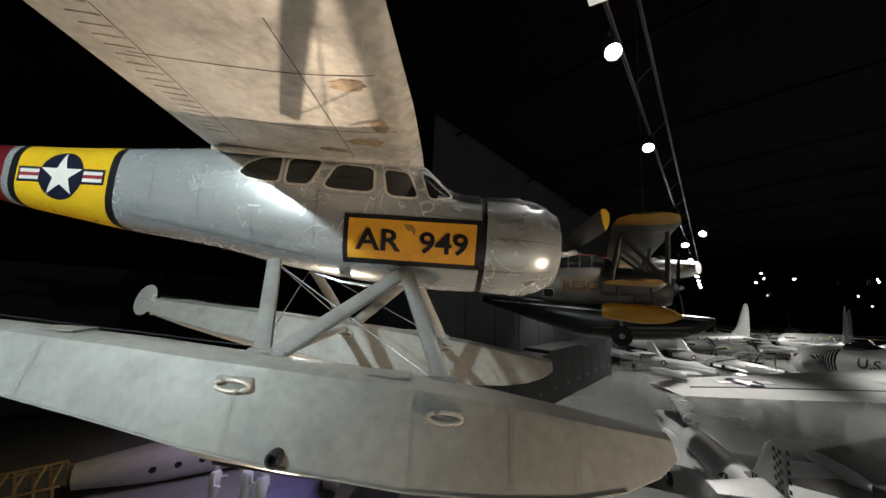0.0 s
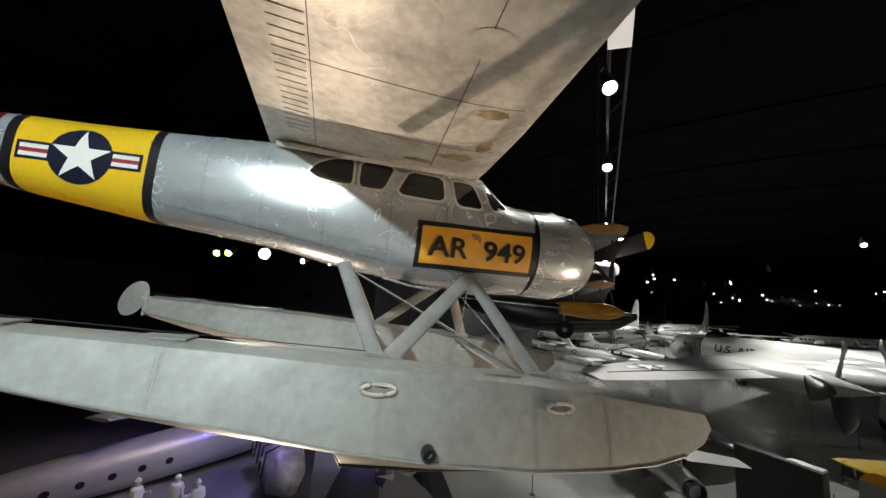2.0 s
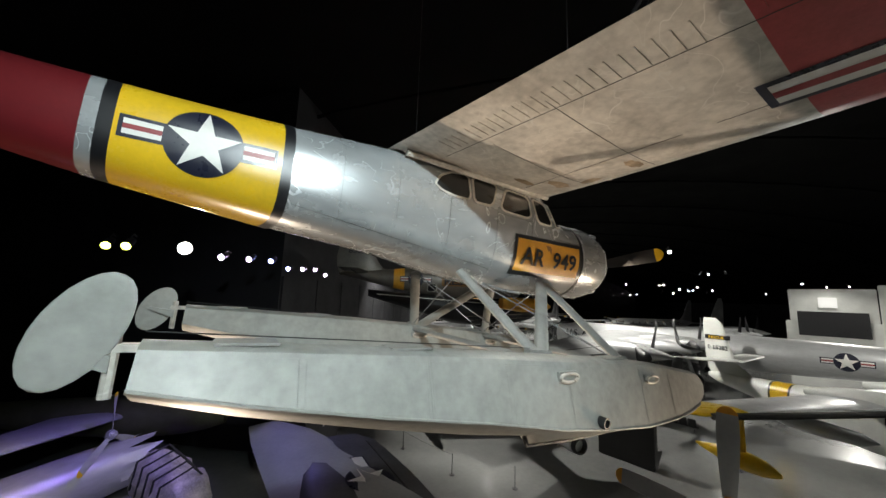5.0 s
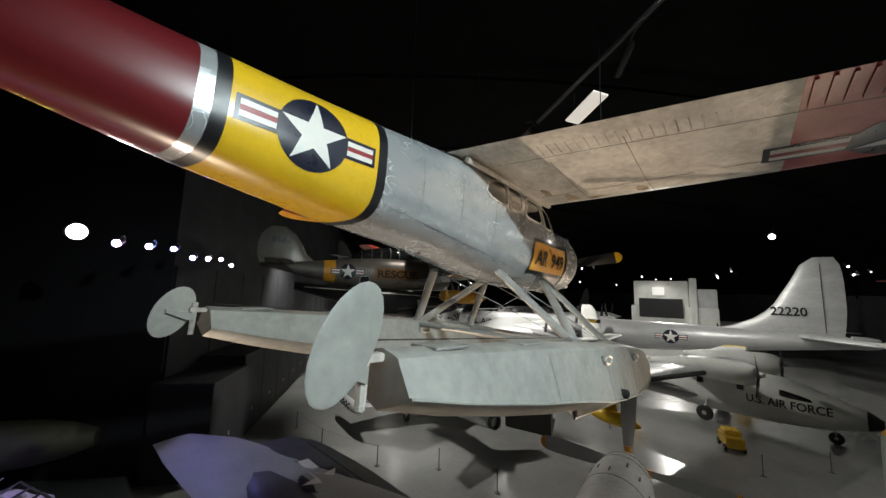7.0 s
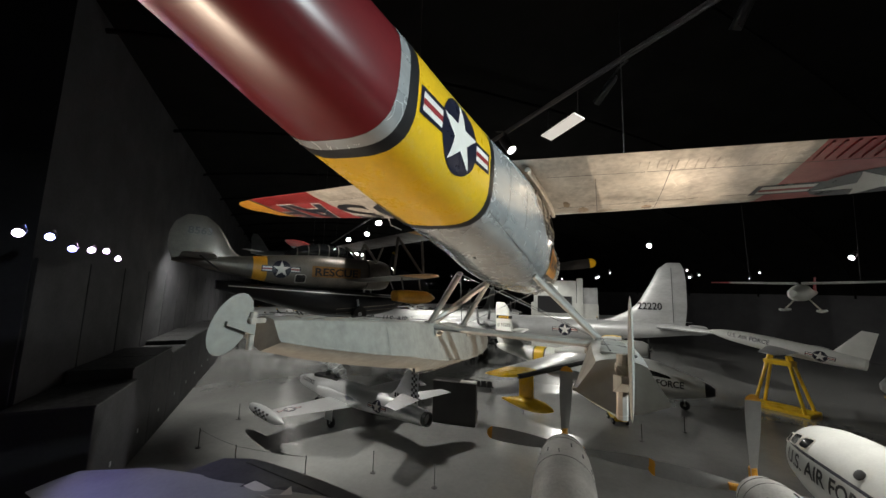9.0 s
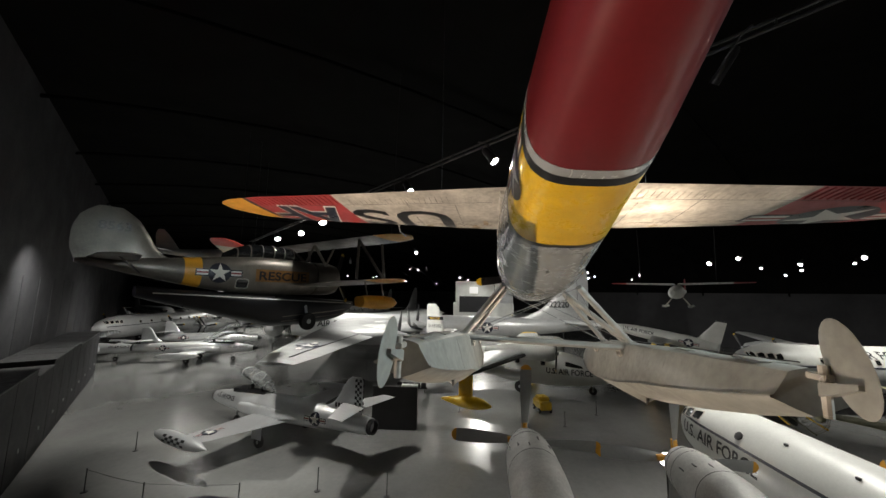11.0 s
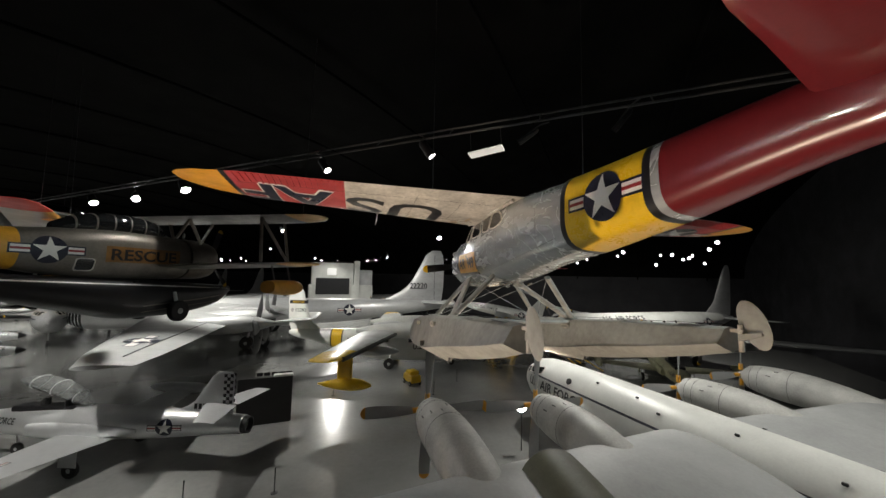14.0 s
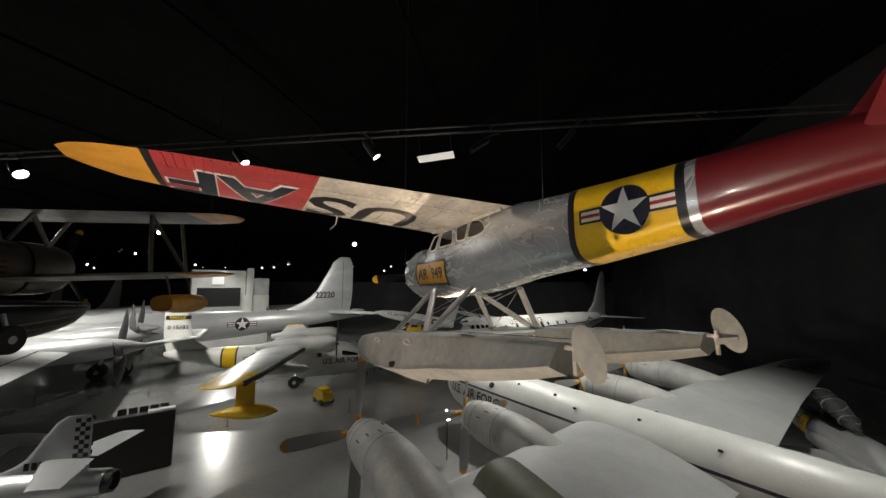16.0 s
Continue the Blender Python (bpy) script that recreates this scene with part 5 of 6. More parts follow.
# simple large transports further away
def transport(label, m, length, r, fin, top=WHITEP, low=SILVER, wing_mat=SILVER, span=20.0, text="", group=""):
    tp = thing("transport_aircraft", label, "aircraft", m, group)
    h = length / 2
    B = Body([(h, 0.1, -0.3, 0.2, 2), (h - 0.8, r * 0.55, -r * 0.6, r * 0.55, 2), (h - 3, r * 0.95, -r, r, 2), (h - 6, r, -r, r, 2), (-h * 0.3, r, -r, r, 2), (-h * 0.75, r * 0.6, -r * 0.2, r * 0.9, 2), (-h, 0.08, r * 0.4, r * 0.6, 2)])
    part("fuselage", B.section(-h, h, 30), low, tp, "rounded metal fuselage")
    part("white_top", B.patch(-h * 0.8, h - 1.2, 26, 12, 168, 20, 0.015), top, tp, "white painted roof")
    for s in (1, -1):
        part("side_line", strip(side_of(B, s), (h - 1.2, 0.12 * r), (-h * 0.7, 0.3 * r), 0.1, 0.03, 30), NAVY, tp)
        for k in range(4):
            x = h - 1.5 - 0.55 * k
            window([(x, r * 0.42), (x + 0.42, r * 0.38), (x + 0.42, r * 0.6), (x, r * 0.66)], side_of(B, s), tp, 0.05, lift=0.03)
        for k in range(7):
            x = h - 6 - 1.9 * k
            window([(x, r * 0.3), (x + 0.35, r * 0.3), (x + 0.35, r * 0.52), (x, r * 0.52)], side_of(B, s), tp, 0.04, lift=0.03)
        roundel(lambda u, v, o, s=s: B.side(-h * 0.55 - s * u, r * 0.35 + v, s, o), 0.5, tp, 0.02, 1)
        if text:
            lettering(text, 0.55, reading(B, s, h * 0.35, 0.55 * r), BLACK, tp, width=6.0, off=0.03, bold=0.02)
    fin_part(tp, [(0, -h * 0.62, -h * 0.97, 0.5), (fin * 0.25, -h * 0.76, -h * 0.98, 0.45), (fin * 0.85, -h * 0.88, -h * 0.99, 0.25), (fin, -h * 0.92, -h * 0.97, 0.06)], 0, r * 0.7, SILVER)
    wing_pair(tp, [(0.2, -h * 0.78, -h * 0.95, r * 0.5, 0.3), (span * 0.33, -h * 0.84, -h * 0.95, r * 0.6, 0.12)], SILVER, "tailplane")
    wing_pair(tp, [(r * 0.5, h * 0.25, -h * 0.12, -r * 0.3, 0.7), (span, h * 0.08, -h * 0.06, r * 0.5, 0.25)], wing_mat, label="tapered metal wing")
    for s in (1, -1):
        for y in (span * 0.28, span * 0.55):
            bm = lathe([(h * 0.42, 0.1), (h * 0.4, 0.5), (h * 0.32, 0.75), (0, 0.7), (-h * 0.12, 0.1)], 20, pose(0, s * y, 0))
            part("engine_nacelle", bm, SILVER, tp, "round engine nacelle")
            propeller(tp, pose(h * 0.43, s * y, 0), 3, 1.9, 0.3, BLACK, YELLOW, 30 + y, 0.15)
        wheel(tp, (0, s * span * 0.28, -m.translation.z + FLOOR + 0.55), 0.55, 0.3, 0, (0, s * span * 0.28, -0.3))
    wheel(tp, (h - 3, 0, -m.translation.z + FLOOR + 0.4), 0.4, 0.25, 0, (h - 3, 0, -r * 0.8))
    return tp


transport("long white-topped military transport with a tall silver fin", pose(30.0, -27.0, 3.0, 0, 0, 97), 30, 1.75, 6.8, text="U.S. AIR FORCE")
t2 = transport("silver propeller transport standing far down the hall", pose(66, 38, 2.8, 0, 0, 150), 26, 1.6, 6.0, SILVER, group="far transports")
for x, y, r in ((50, 50, 215), (42, 66, 190), (78, 80, 200), (95, 55, 160), (60, 95, 250), (100, 110, 230), (75, 5, 120)):
    copy_thing(t2, pose(x, y, 2.8, 0, 0, r))


# slim research jet, nose up on a yellow stand
rj = thing("research_jet", "slim white and silver jet mounted nose-up on a yellow stand", "aircraft", pose(33.0, -8.6, 4.6, 0, -8, 54))
B = Body([(5.2, 0.04, -0.05, 0.05, 2), (4.2, 0.35, -0.35, 0.35, 2), (2, 0.55, -0.55, 0.6, 2), (-2.5, 0.55, -0.55, 0.6, 2), (-4.8, 0.38, -0.35, 0.45, 2)])
part("fuselage", B.section(-4.8, 5.2, 20), WHITEP, rj, "white tapered fuselage")
wing_pair(rj, [(0.4, 0.6, -1.6, -0.1, 0.2), (5.0, -0.6, -1.6, 0.0, 0.08)], SILVER, label="thin silver wing")
fin_part(rj, [(0, -3.0, -4.9, 0.2), (2.0, -4.4, -5.2, 0.08)], 0, 0.4, WHITEP)
lettering("U.S. AIR FORCE", 0.34, reading(B, 1, 1.9, 0.0), BLACK, rj, width=3.0, off=0.01)
roundel(lambda u, v, o: B.side(-2.6 - u, v, 1, o), 0.4, rj, 0.01, 2)
ys = thing("mounting_stand", "yellow steel mounting stand under the white jet", "stand", pose(33.0, -8.6, FLOOR, 0, 0, 54))
for x in (-1.6, 1.6):
    for y in (-0.9, 0.9):
        part("stand_leg", tube([(x, y, 0), (x * 0.35, y * 0.3, 4.4)], 0.12, 8), YELLOW, ys)
part("stand_base", box(-1.9, 1.9, -1.1, 1.1, 0.0, 0.25, 0.04), YELLOW, ys)
part("stand_saddle", box(-0.9, 0.9, -0.5, 0.5, 3.6, 4.0, 0.05), YELLOW, ys)

# stripped yellow-green airframe lying beyond the bomber
fr = thing("stripped_airframe", "stripped yellow-green fuselage framework without its skin", "airframe", pose(27.5, -14.0, 1.2, 0, 0, -12))
for k in range(15):
    x = -7 + k
    r = 1.1 * math.cos(k / 14 * 1.1)
    part("airframe_ring", loft([[Vector((x, q * math.cos(a), q * math.sin(a))) for q in (r, r - 0.12) for a in ([2 * math.pi * i / 16 for i in range(16)] if q == r else [2 * math.pi * i / 16 for i in range(15, -1, -1)])] for x in (x, x + 0.08)], False, False), OLIVE, fr)
for k in range(10):
    a = 2 * math.pi * k / 10
    part("stringer", tube([(-7, 1.1 * math.cos(a), 1.1 * math.sin(a)), (7, 0.5 * math.cos(a), 0.5 * math.sin(a))], 0.05, 6), YELLOW if k % 3 == 0 else OLIVE, fr)
part("support_trestle", box(-3, -2.6, -0.9, 0.9, FLOOR - 1.2, -0.9, 0.03), DARK, fr)
part("support_trestle", box(3, 3.4, -0.9, 0.9, FLOOR - 1.2, -0.7, 0.03), DARK, fr)

# small hanging floatplane with red wing tips
hp = thing("light_aircraft", "small white high-wing aircraft with red wing tips hanging on cables", "aircraft", pose(30.5, -9.6, 8.9, 0, 0, 150))
B = Body([(2.6, 0.2, -0.25, 0.25, 2), (1.8, 0.5, -0.5, 0.45, 2.2), (0.3, 0.55, -0.5, 0.75, 2.4), (-1.5, 0.35, -0.25, 0.5, 2.2), (-4, 0.08, 0.1, 0.35, 2)])
part("fuselage", B.section(-4, 2.6, 14), WHITEP, hp)
ww = wing_pair(hp, [(0.2, 1.3, -0.3, 0.8, 0.2), (4.2, 1.2, -0.25, 0.9, 0.14)], WHITEP)
for s in (1, -1):
    T = Wing([(s * 4.2, 1.2, -0.25, 0.9, 0.14), (s * 5.6, 1.0, -0.1, 0.93, 0.06)])
    part("wing_tip", T.section(s * 4.2, s * 5.6, 3), REDW, hp, "red wing tip")
    part("ski", tube([(1.6, s * 1.0, -1.2), (0.6, s * 1.0, -1.25), (-0.8, s * 1.0, -1.2)], 0.1, 8), WHITEP, hp)
    part("ski_leg", tube([(0.4, s * 0.4, -0.4), (0.5, s * 1.0, -1.2)], 0.05, 6), ALU2, hp)
    part("wing_cable", tube([(0.5, s * 3, 0.95), (0.5, s * 3.2, 10)], 0.012, 5), DARK, hp)
fin_part(hp, [(0, -3.0, -4.1, 0.1), (1.2, -3.6, -4.2, 0.05)], 0, 0.3, REDW)

tr = thing("trainer_aircraft", "hanging grey trainer with red wing tips beyond the biplane", "aircraft", pose(11.3, 22.2, 10.55, 0, 0, -60))
B = Body([(3.4, 0.3, -0.35, 0.3, 2), (2.6, 0.5, -0.55, 0.45, 2.2), (0.6, 0.5, -0.5, 0.6, 2.4), (-1.6, 0.34, -0.25, 0.45, 2.2), (-4.6, 0.08, 0.1, 0.3, 2)])
part("fuselage", B.section(-4.6, 3.4, 16), SILVER, tr, "dull silver fuselage")
for s, (W, w) in wing_pair(tr, [(0.3, 1.6, -0.4, -0.2, 0.24), (4.2, 1.2, -0.2, 0.25, 0.16)], SILVER, label="dull silver wing").items():
    T = Wing([(s * 4.2, 1.2, -0.2, 0.25, 0.16), (s * 5.3, 1.0, -0.1, 0.37, 0.1), (s * 5.7, 0.7, 0.1, 0.42, 0.03)])
    part("wing_tip", T.section(s * 4.2, s * 5.7, 6), BRIGHTRED, w, "bright red wing tip")
    part("wing_cable", tube([(0.6, s * 2.6, 0.2), (0.6, s * 2.7, 7.5)], 0.01, 5), DARK, tr, "hanging cable")
wing_pair(tr, [(0.1, -3.6, -4.5, 0.25, 0.1), (1.5, -3.9, -4.5, 0.27, 0.05)], SILVER, "tailplane", "silver tailplane")
fin_part(tr, [(0, -3.3, -4.6, 0.1), (1.0, -4.0, -4.7, 0.06), (1.3, -4.3, -4.6, 0.02)], 0, 0.25, SILVER, label="silver fin")
C = Body([(1.9, 0.1, 0.4, 0.5, 2), (1.2, 0.34, 0.4, 0.98, 2.2), (-0.4, 0.32, 0.4, 0.95, 2.2), (-1.2, 0.1, 0.4, 0.55, 2)])
part("canopy", C.section(-1.2, 1.9, 10, 20), GLASS, tr, "dark framed canopy")

# dim bomber parked right below, its wing reaching under the floats
fg = thing("dark_bomber", "grey-green bomber parked below, its wing edge lit violet", "aircraft", pose(-0.6, 2.0, 3.1, 0, 0, 180))
B = Body([(4.0, 0.2, -0.7, -0.1, 2), (3.2, 0.7, -1.0, 0.3, 2), (2, 0.9, -1.2, 0.5, 2.2), (-2, 0.95, -1.1, 0.9, 2.2), (-6, 0.5, -0.3, 0.7, 2), (-9, 0.1, 0.1, 0.5, 2)])
part("fuselage", B.section(-2.0, 4.0, 12), OLIVE, fg, "olive painted forward fuselage")
ww = wing_pair(fg, [(0.8, 2.4, -1.6, 0.0, 0.5), (7.5, 1.6, -1.35, 0.4, 0.35), (9.8, 1.2, -1.1, 0.5, 0.22), (10.6, 0.5, -0.6, 0.52, 0.06)], DARKGREY, label="dark grey wing upper skin", left=False)
W, w = ww[-1]
roundel(lambda u, v, o: W.skin(-0.1 + v, -7.5 + u, o, False), 0.62, w, 0.01, 2, 90, False)
part("aileron_line", strip(on_top(W), (-2, -1.05), (-9.8, -0.75), 0.04, 0.01, 16), DARK, w)
for s in (1, -1):
    wheel(fg, (1.0, s * 2.6, -3.15), 0.45, 0.25, 0, (1.0, s * 2.6, 0.0) if s < 0 else (1.0, s * 0.8, -0.9))

# crash scene: broken fuselage, frames and pale figures
wr = thing("wrecked_fuselage", "broken pale fuselage of a crashed aircraft with torn open end", "wreck", pose(-10.6, 18.6, 0.55, 8, -4, 36))
B = Body([(5.5, 0.9, -0.9, 0.9, 2), (2, 1.0, -1.0, 1.0, 2), (-3, 0.85, -0.8, 0.9, 2), (-6, 0.5, -0.3, 0.7, 2)])
rg = random.Random(4)
bm = B.section(-6, 4.4, 22, 30, 0, False)
for v in bm.verts:
    if v.co.x > 3.9:
        v.co.x += rg.uniform(-0.6, 0.7)
        v.co.y *= rg.uniform(0.8, 1.1)
part("torn_skin", bm, SILVER, wr, "dull torn metal skin")
for k in range(5):
    part("side_window", lathe([(0, 0.14), (0.03, 0.14)], 12, Matrix.Translation(B.side(-3.4 + 0.9 * k, 0.15, -1, 0.0)) @ pose(0, 0, 0, 0, 0, -90)), BLACK, wr)
for k in range(9):
    x = -6.4 - 0.5 * k
    part("wooden_rib", tube([(x, -0.9, -0.6), (x, -0.8, 0.6), (x + 0.1, 0, 0.9), (x, 0.8, 0.5), (x, 0.9, -0.6)], 0.05, 6), WOOD, wr)
for y, z in ((-0.85, 0.4), (-0.9, -0.4), (0, 0.9), (0.85, 0.3)):
    part("wooden_longeron", tube([(-6.2, y, z), (-10.6, y, z)], 0.05, 6), WOOD, wr)
cab = thing("crumpled_nose", "crumpled aircraft nose section with bent canopy frames", "wreck", pose(-5.2, 17.6, 0.6, 20, 10, -60))
bm = Body([(2.2, 0.2, -0.3, 0.3, 2), (1, 0.8, -0.8, 0.8, 2), (-1.6, 0.9, -0.9, 1.0, 2)]).section(-1.6, 2.2, 12, 24)
for v in bm.verts:
    v.co += noise.noise_vector(v.co * 1.4) * 0.3
part("crumpled_skin", bm, ALU2, cab)
for k in range(5):
    part("canopy_frame", tube([(-1.4 + 0.5 * k, -0.9, 0.2), (-1.4 + 0.5 * k, -0.5, 1.15), (-1.3 + 0.5 * k, 0.5, 1.2), (-1.4 + 0.5 * k, 0.9, 0.2)], 0.04, 6), DARK, cab)


def figure(x, y, turn):
    rings = []
    for z, r, dx in ((0, 0.14, 0), (0.5, 0.16, 0), (0.95, 0.19, 0.02), (1.3, 0.22, 0.03), (1.45, 0.17, 0.02), (1.5, 0.07, 0.02), (1.58, 0.1, 0.03), (1.68, 0.11, 0.03), (1.77, 0.05, 0.03)):
        rings.append([Vector((dx + r * math.cos(2 * math.pi * k / 14), r * (1.25 if 0.9 < z < 1.5 else 0.9) * math.sin(2 * math.pi * k / 14), z)) for k in range(14)])
    bm = joined([loft(rings), tube([(0.02, 0.24, 1.38), (0.12, 0.32, 1.1), (0.4, 0.26, 1.12)], 0.055, 8), tube([(0.02, -0.24, 1.38), (0.06, -0.32, 1.05), (0.3, -0.3, 0.95)], 0.055, 8)])
    ob = obj_from("mannequin", bm, WHITEP)
    ob.matrix_world = pose(x, y, FLOOR, 0, 0, turn)
    tagged(ob, "plain pale display mannequin standing beside the wreck", "mannequin", "mannequins by the wreck")


for x, y, t in ((-8.2, 15.2, 60), (-7.3, 14.8, 150), (-9.4, 15.0, 20)):
    figure(x, y, t)

# second dim aircraft by the side wall: wing and upright blade lit violet
pw = thing("twin_engined_bomber", "dim twin-engined bomber in violet light near the side wall", "aircraft", pose(-9.5, 24.0, 2.0, 0, 0, -20))
B = Body([(6, 0.3, -0.4, 0.3, 2), (4.5, 0.8, -0.8, 0.8, 2), (0, 0.9, -0.8, 0.9, 2.2), (-6, 0.3, 0.0, 0.6, 2)])
part("fuselage", B.section(-6, 6, 14), OLIVE, pw)
wing_pair(pw, [(0.5, 2.0, -1.0, 0.2, 0.4), (8, 1.0, -0.3, 0.8, 0.15)], GREYP)
propeller(pw, pose(3.0, -3.2, 0.3), 3, 1.7, 0.28, GREYP, YELLOW, 3, 0.2)

# pale exhibit tower far behind the bomber
tw = thing("display_tower", "tall pale grey boxy display structure with a dark opening", "structure", pose(70, 14, FLOOR, 0, 0, 12))
part("tower_body", box(-2, 2, -6.5, 6.5, 0, 7.2, 0.1), WHITEP, tw)
part("tower_head", box(-1.6, 1.6, -2.4, 6.0, 7.2, 11.8, 0.1), WHITEP, tw)
part("tower_column", box(-2.2, -1.2, -3.6, -2.5, 4, 12.3, 0.08), WHITEP, tw)
part("tower_wing", box(-1.8, 1.4, -6.4, -3.6, 7.2, 10.4, 0.08), SILVER, tw)
part("dark_opening", box(-2.25, -2.0, -1.5, 5.2, 5.2, 8.6, 0.05), BLACK, tw, "dark wide opening")
part("lit_panel", box(-1.75, -1.6, 1.2, 3.0, 9.2, 10.6, 0.03), PANEL_GLOW, tw, "small lit panel")

# black display partition with sloped reader, seats, cart, stanchions
pn = thing("display_partition", "black freestanding display partition with a sloped reading board", "partition", pose(15.7, 13.1, FLOOR, 0, 0, -79))
part("partition_body", box(-1.5, 1.5, 0.0, 0.5, 0.04, 2.75, 0.02), PANELM, pn)
part("partition_foot", box(-1.4, 1.4, 0.05, 0.45, 0.0, 0.05), DARK, pn)
bm = box(0.4, 1.5, 0.02, 0.48, 2.75, 2.85, 0.01)
part("top_cap", bm, WHITEP, pn, "pale top cap")
part("reading_board", loft([[Vector((x, 0.5, 0.9)), Vector((x, 1.3, 0.75)), Vector((x, 1.3, 0.7)), Vector((x, 0.5, 0.0))] for x in (0.3, 1.45)]), PANELM, pn)
part("reading_sheet", loft([[Vector((x, 0.58, 0.895)), Vector((x, 1.24, 0.77)), Vector((x, 1.24, 0.762)), Vector((x, 0.58, 0.885))] for x in (0.4, 1.35)]), GREYP, pn, "pale printed sheet with dark bars")
part("text_bars", joined([box(0.5, 1.2 - 0.2 * (k % 3), 0.68 + 0.11 * k, 0.72 + 0.11 * k, 0.90 - 0.021 * k - 0.01, 0.90 - 0.021 * k - 0.005) for k in range(5)]), DARK, pn)

ct = thing("yellow_cart", "small yellow ground-power cart on black wheels", "cart", pose(22.5, 3.4, FLOOR, 0, 0, 20))
part("cart_body", box(-0.8, 0.8, -0.45, 0.45, 0.25, 0.85, 0.06), YELLOW, ct)
part("cart_hood", box(-0.5, 0.4, -0.4, 0.4, 0.85, 1.15, 0.06), YELLOW, ct)
for x in (-0.55, 0.55):
    for y in (-0.45, 0.45):
        wheel(ct, (x, y, 0.2), 0.2, 0.12)
part("tow_bar", tube([(0.8, 0, 0.3), (1.6, 0, 0.15)], 0.03, 6), DARK, ct)

bn = thing("visitor_bench", "row of dark blue seats on a low frame", "bench", pose(24.5, 14.8, FLOOR, 0, 0, 100))
for k in range(5):
    part("seat", box(-1.3 + 0.55 * k, -0.85 + 0.55 * k, -0.22, 0.22, 0.4, 0.48, 0.02), DARK, bn)
    part("seat_back", box(-1.3 + 0.55 * k, -0.85 + 0.55 * k, 0.2, 0.26, 0.46, 0.9, 0.02), DARK, bn)
part("bench_frame", box(-1.4, 1.5, -0.05, 0.05, 0.3, 0.4), DARK, bn)
for x in (-1.2, 1.3):
    part("bench_leg", box(x, x + 0.06, -0.2, 0.2, 0, 0.32), DARK, bn)

st = thing("stanchion", "slim grey barrier post with a round foot", "post", pose(6.2, 16.2, FLOOR), "barrier posts")
part("post", lathe([(0, 0.02), (0.95, 0.02), (0.97, 0.028), (1.0, 0.02)], 10, pose(0, 0, 0, 0, -90)), DARK, st)
part("foot", lathe([(0, 0.14), (0.02, 0.14), (0.04, 0.03)], 16, pose(0, 0, 0, 0, -90)), DARK, st)
posts = [(6.2, 16.2), (5.2, 20.0), (5.4, 23.6), (8.2, 13.8), (9.0, 25.8), (8.6, 10.6), (20.5, 9.6), (19.2, 13.4), (18.6, 17.2), (22.8, -0.6), (19.6, 2.0), (32, 20), (34, 24), (30.6, 16)]
for p in posts[1:]:
    copy_thing(st, pose(*p, FLOOR))
for a, b in zip(posts[:5], posts[1:6]):
    if math.dist(a, b) < 5:
        tagged(obj_from("barrier_rope", tube([(*a, FLOOR + 0.93), ((a[0] + b[0]) / 2, (a[1] + b[1]) / 2, FLOOR + 0.88), (*b, FLOOR + 0.93)], 0.008, 5), DARK), "thin dark barrier cord between posts", "barrier", "barrier cords")


# ---- lamps of the hall ----
def fixture(p, target, r=0.14, material=LAMP, group="ceiling spotlights", label="black ceiling spotlight with a bright lens"):
    ob = thing("ceiling_spotlight", label, "lamp", look(p, target), group)
    m = pose(0, 0, 0, 0, 90)
    part("lamp_housing", lathe([(-0.5, 0.3 * r), (-0.42, 0.9 * r), (0.0, 1.12 * r), (0.1, 1.15 * r), (0.1, 1.02 * r), (0.03, 1.0 * r)], 16, m), BLACK, ob)
    part("lamp_lens", lathe([(0.02, 0.98 * r), (0.06, 0.97 * r), (0.085, 0.5 * r), (0.09, 0.0)], 16, m), material, ob, "glowing lens")
    part("lamp_yoke", tube([Vector((0, 1.25 * r, 0.2)), Vector((0, 1.25 * r, 0.6)), Vector((0, 0, 0.8))], 0.02, 6), BLACK, ob)
    return ob


RX, RY, RZ = 2.5, 5.3, 12.25
ROW = Vector((2.3, 3.3, 0))
rail = [Vector((RX, RY, 12.75)) + ROW * k for k in (-6, 0, 6, 12, 20)]
tagged(obj_from("lighting_rail", joined([tube(rail, 0.035, 6), tube([p + Vector((0.3, -0.2, 0.35)) for p in rail], 0.03, 6)] + [tube([rail[0].lerp(rail[-1], k / 40), rail[0].lerp(rail[-1], k / 40) + Vector((0.3, -0.2, 0.35))], 0.015, 5) for k in range(41)]), DARK), "long dark steel lighting truss under the ceiling", "rail", kind="structure")
for k in (0, 1, 3, 5, 7, 9, 11, 13, 15, 17):
    p = Vector((RX, RY, RZ)) + ROW * k
    fixture(p, (p.x - 4 + (0 if k else 2), p.y - 6, 4.0), 0.12 if k < 2 else 0.18)
for p, q in (((-0.3, 1.1, 12.3), (3, 2.8, 9)), ((1.0, 3.0, 12.3), (6, 8, 9)), ((-4.0, -2.95, 11.4), (-3.0, 3.5, 8.6))):
    fixture(p, q, 0.07)
for p, q in (((13.6, 19.6, 12.5), (4, 12, 4)), ((25, 0.8, 12.4), (8, 4, 3)), ((29.4, -30, 12), (10, -8, 3)), ((-5.3, 12.5, 9.4), (-4.0, 5.0, 8.6))):
    fixture(p, q, 0.17)
for k in range(2):
    fixture((-6.7 - 0.5 * k, 13.2 + 0.3 * k, 9.42), (-7, 6, 6), 0.11, LAMPY, "coloured effect lamps", "small effect lamp glowing yellow-green")
for k in range(7):
    fixture((-4.5 + 0.85 * k, 14.6 + 1.35 * k, 9.4 + 0.1 * (k % 3)), (-7, 6, 7), 0.10, LAMPB if k in (2, 3) else LAMPP, "coloured effect lamps", "small effect lamp glowing violet")
rg = random.Random(11)
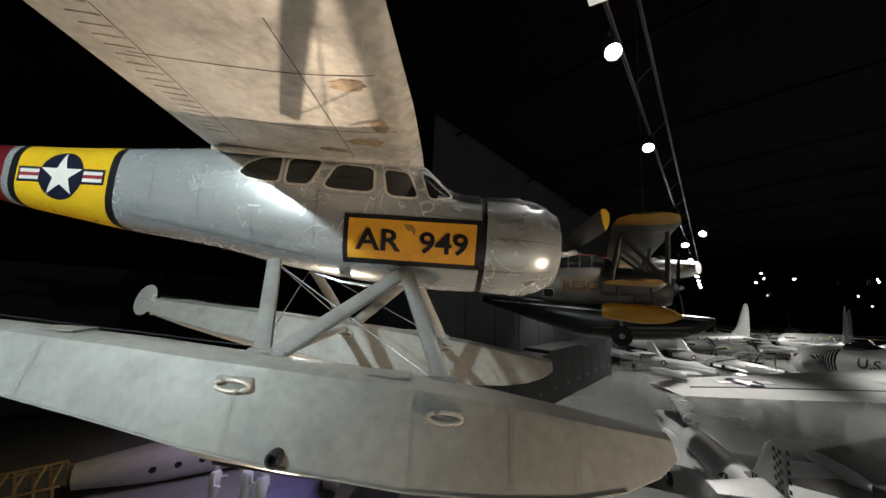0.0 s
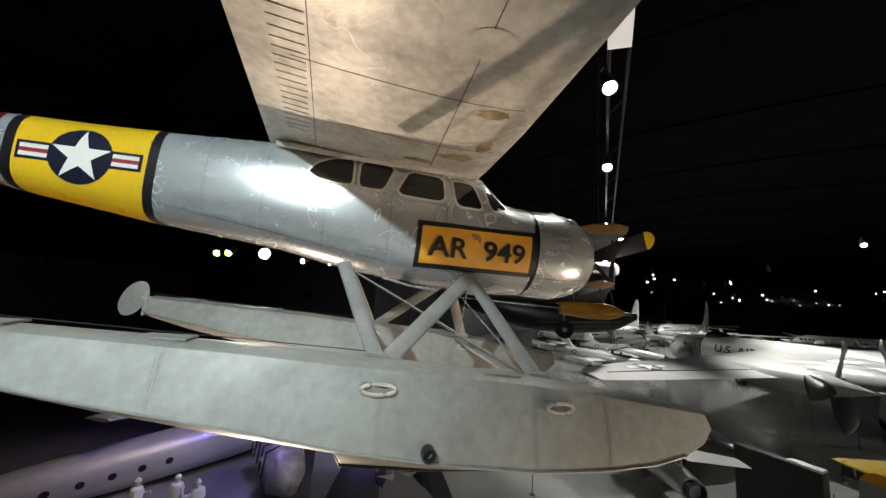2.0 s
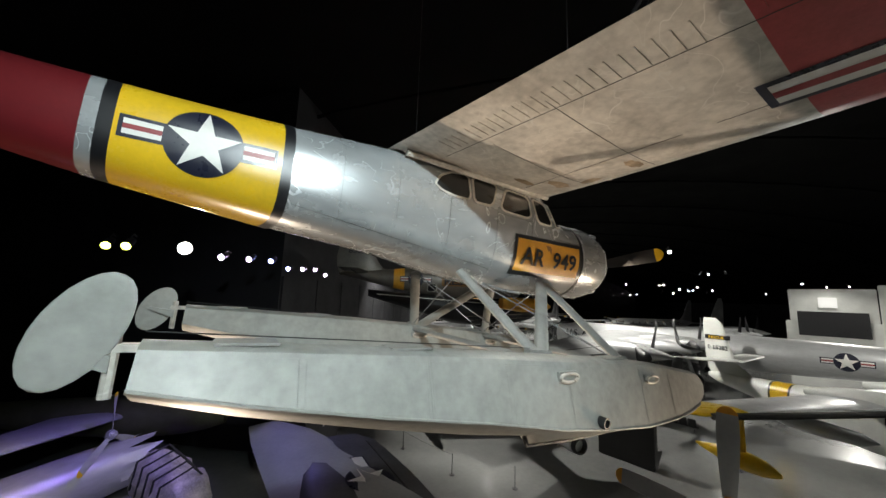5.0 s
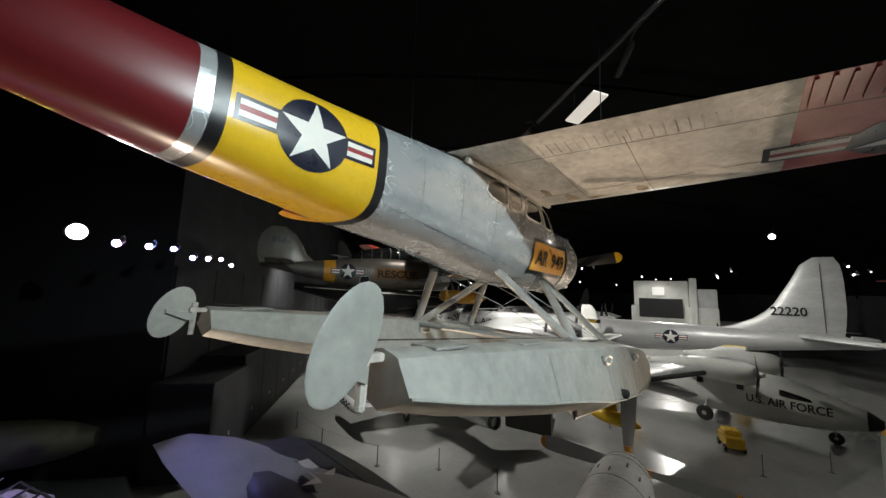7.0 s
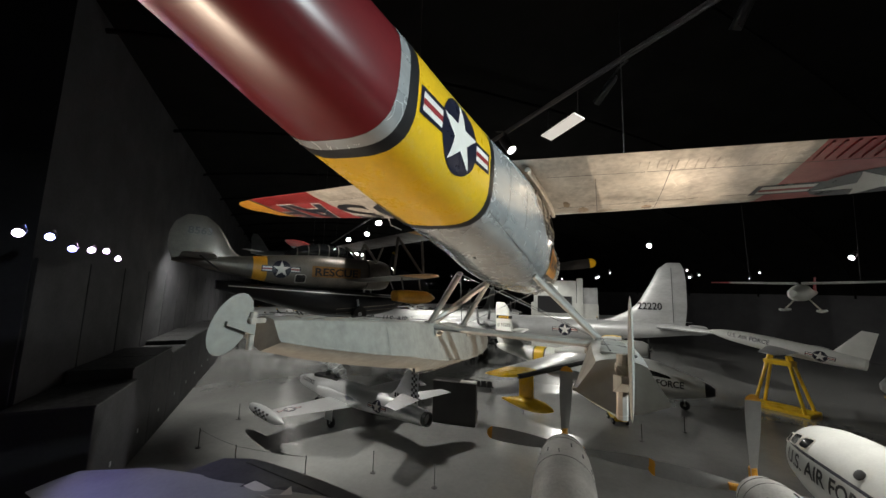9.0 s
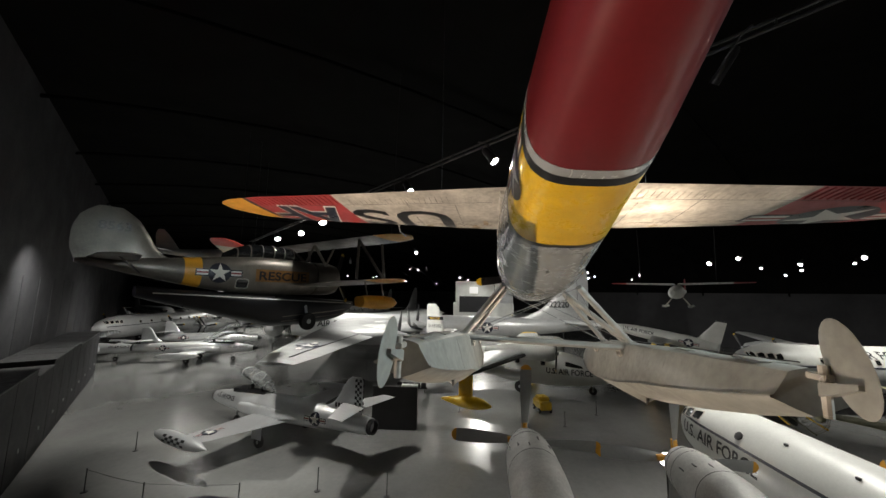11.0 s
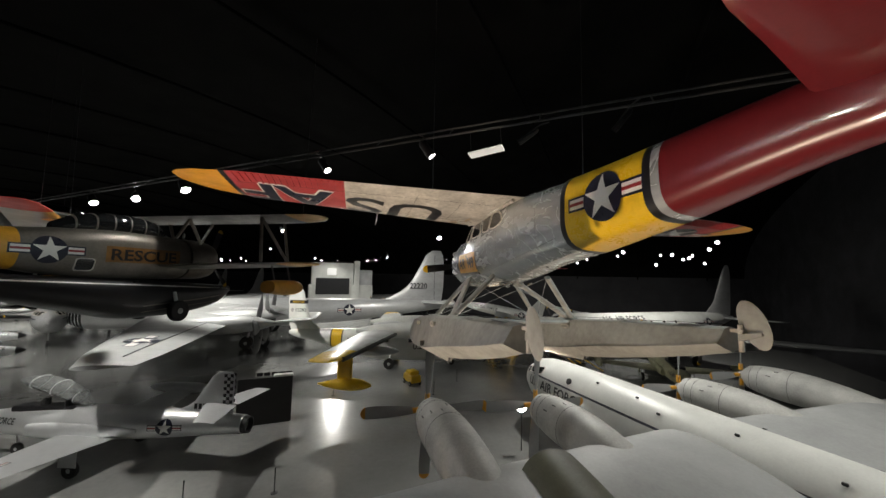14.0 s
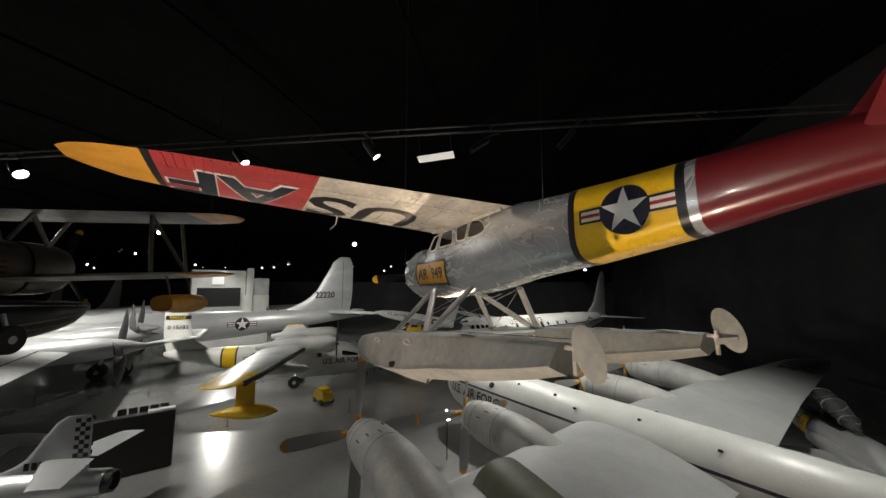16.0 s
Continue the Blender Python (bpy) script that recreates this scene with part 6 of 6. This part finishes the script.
for k in range(62):
    u, v = rg.uniform(25, 170), rg.uniform(2, 72)
    p = hall(u, v, rg.uniform(11.8, 13.5))
    fixture(p, p + Vector((-0.56, -0.45, -0.5)) if rg.random() < 0.55 else p + Vector((rg.uniform(-1, 1), rg.uniform(-1, 1), -1.5)), rg.uniform(0.07, 0.15))
for k in range(16):
    p = hall(rg.uniform(-16, 12), rg.uniform(28, 70), rg.uniform(11.6, 12.8))
    fixture(p, p + Vector((-0.6, 0.7, -0.6)), rg.uniform(0.12, 0.2))

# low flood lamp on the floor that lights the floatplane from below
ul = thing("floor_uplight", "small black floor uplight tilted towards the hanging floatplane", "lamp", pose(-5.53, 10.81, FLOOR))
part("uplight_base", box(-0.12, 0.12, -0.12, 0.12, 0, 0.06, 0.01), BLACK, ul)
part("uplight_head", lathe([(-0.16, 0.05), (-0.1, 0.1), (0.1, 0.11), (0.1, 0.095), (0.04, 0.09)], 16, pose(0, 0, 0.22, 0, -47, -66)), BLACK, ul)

# flat white reflector panel over the wing
rp = thing("reflector_panel", "flat white rectangular panel hanging near the ceiling", "panel", pose(1.62, 3.82, 12.14, 8, 6, 55))
# the sheet's brightness is a faint glow put into its material
part("panel_sheet", box(-0.5, 0.5, -0.16, 0.16, -0.02, 0.02, 0.005), PANEL_GLOW, rp)
for x in (-0.45, 0.45):
    part("panel_wire", tube([(x, 0, 0.02), (x, 0, 0.7)], 0.008, 5), DARK, rp)

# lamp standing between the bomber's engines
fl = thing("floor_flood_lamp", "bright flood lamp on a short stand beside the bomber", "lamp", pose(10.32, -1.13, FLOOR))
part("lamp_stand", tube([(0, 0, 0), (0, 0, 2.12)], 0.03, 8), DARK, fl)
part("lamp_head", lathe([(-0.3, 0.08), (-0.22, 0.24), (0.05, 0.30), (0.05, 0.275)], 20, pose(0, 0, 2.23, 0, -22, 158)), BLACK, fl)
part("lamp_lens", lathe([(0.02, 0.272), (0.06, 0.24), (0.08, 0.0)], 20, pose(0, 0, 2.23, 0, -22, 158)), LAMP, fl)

# beams of those lamps, with added fill beams that belong to no fixture
spot((-3.95, -2.7, 11.25), (-3.0, 3.5, 8.6), 1750, 60, 0.75, (0.84, 0.98, 1.0), 0.08)
spot((2.4, 5.2, 12.1), (-2.0, 3.5, 9.0), 250, 70, 0.6)
spot((-5.25, 12.3, 9.4), (-3.9, 5.0, 8.9), 380, 74, 0.6)
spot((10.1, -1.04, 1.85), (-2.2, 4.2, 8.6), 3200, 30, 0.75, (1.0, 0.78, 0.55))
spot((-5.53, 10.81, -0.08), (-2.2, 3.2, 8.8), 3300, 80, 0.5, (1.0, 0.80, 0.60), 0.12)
spot((13.5, 19.4, 12.4), (9, 17, 0), 4200, 120, 0.7)
# two fill beams without a fixture, added to brighten jet and biplane
spot((6.0, 20.0, 12.6), (12.5, 20, 1), 4800, 80, 0.7)
spot((6.0, 12.0, 12.6), (3.5, 14.5, 9), 330, 70, 0.6)
spot((25, 0.8, 12.3), (16, 3, 0), 4600, 100, 0.8)
# ten more fill beams without a fixture, added over parked aircraft and far hall
spot((14, -6, 13), (5, -6, 0), 5200, 96, 0.8)
spot((0.0, -10, 12.5), (2, -9, 2), 2000, 120, 0.8)
spot((24, 22, 13), (34, 12, 2), 8000, 130, 0.8)
spot((42, 32, 14), (44, 24, 2), 11000, 140, 0.8)
spot((30, 45, 13.5), (30, 48, 0), 9000, 140, 0.8)
spot((38, 2, 13.5), (46, 0, 4), 4000, 130, 0.8)
spot((24, -22, 13), (30, -26, 2), 5500, 130, 0.8)
spot((64, 62, 15), (66, 64, 0), 24000, 150, 0.8)
spot((66, 14, 15), (56, 14, 4), 8000, 150, 0.8)
spot((10, 34, 12.5), (12, 38, 0), 4500, 120, 0.8)
# beams of the coloured effect lamps
spot((-4.0, 15.2, 9.4), (-9.0, 18.5, 0.5), 1700, 62, 0.7, (0.35, 0.25, 1.0))
spot((-2.2, 18.2, 9.5), (-1.6, 12.6, 3.4), 500, 30, 0.6, (0.3, 0.25, 1.0))
spot((-6.9, 13.0, 9.4), (-12.5, 16.0, 0.5), 900, 60, 0.7, (1.0, 0.82, 0.45))
# fill beam without a fixture, added above the dark bomber's wing
spot((1.0, 12.0, 11.5), (-0.5, 10.5, 4.5), 110, 60, 0.6)
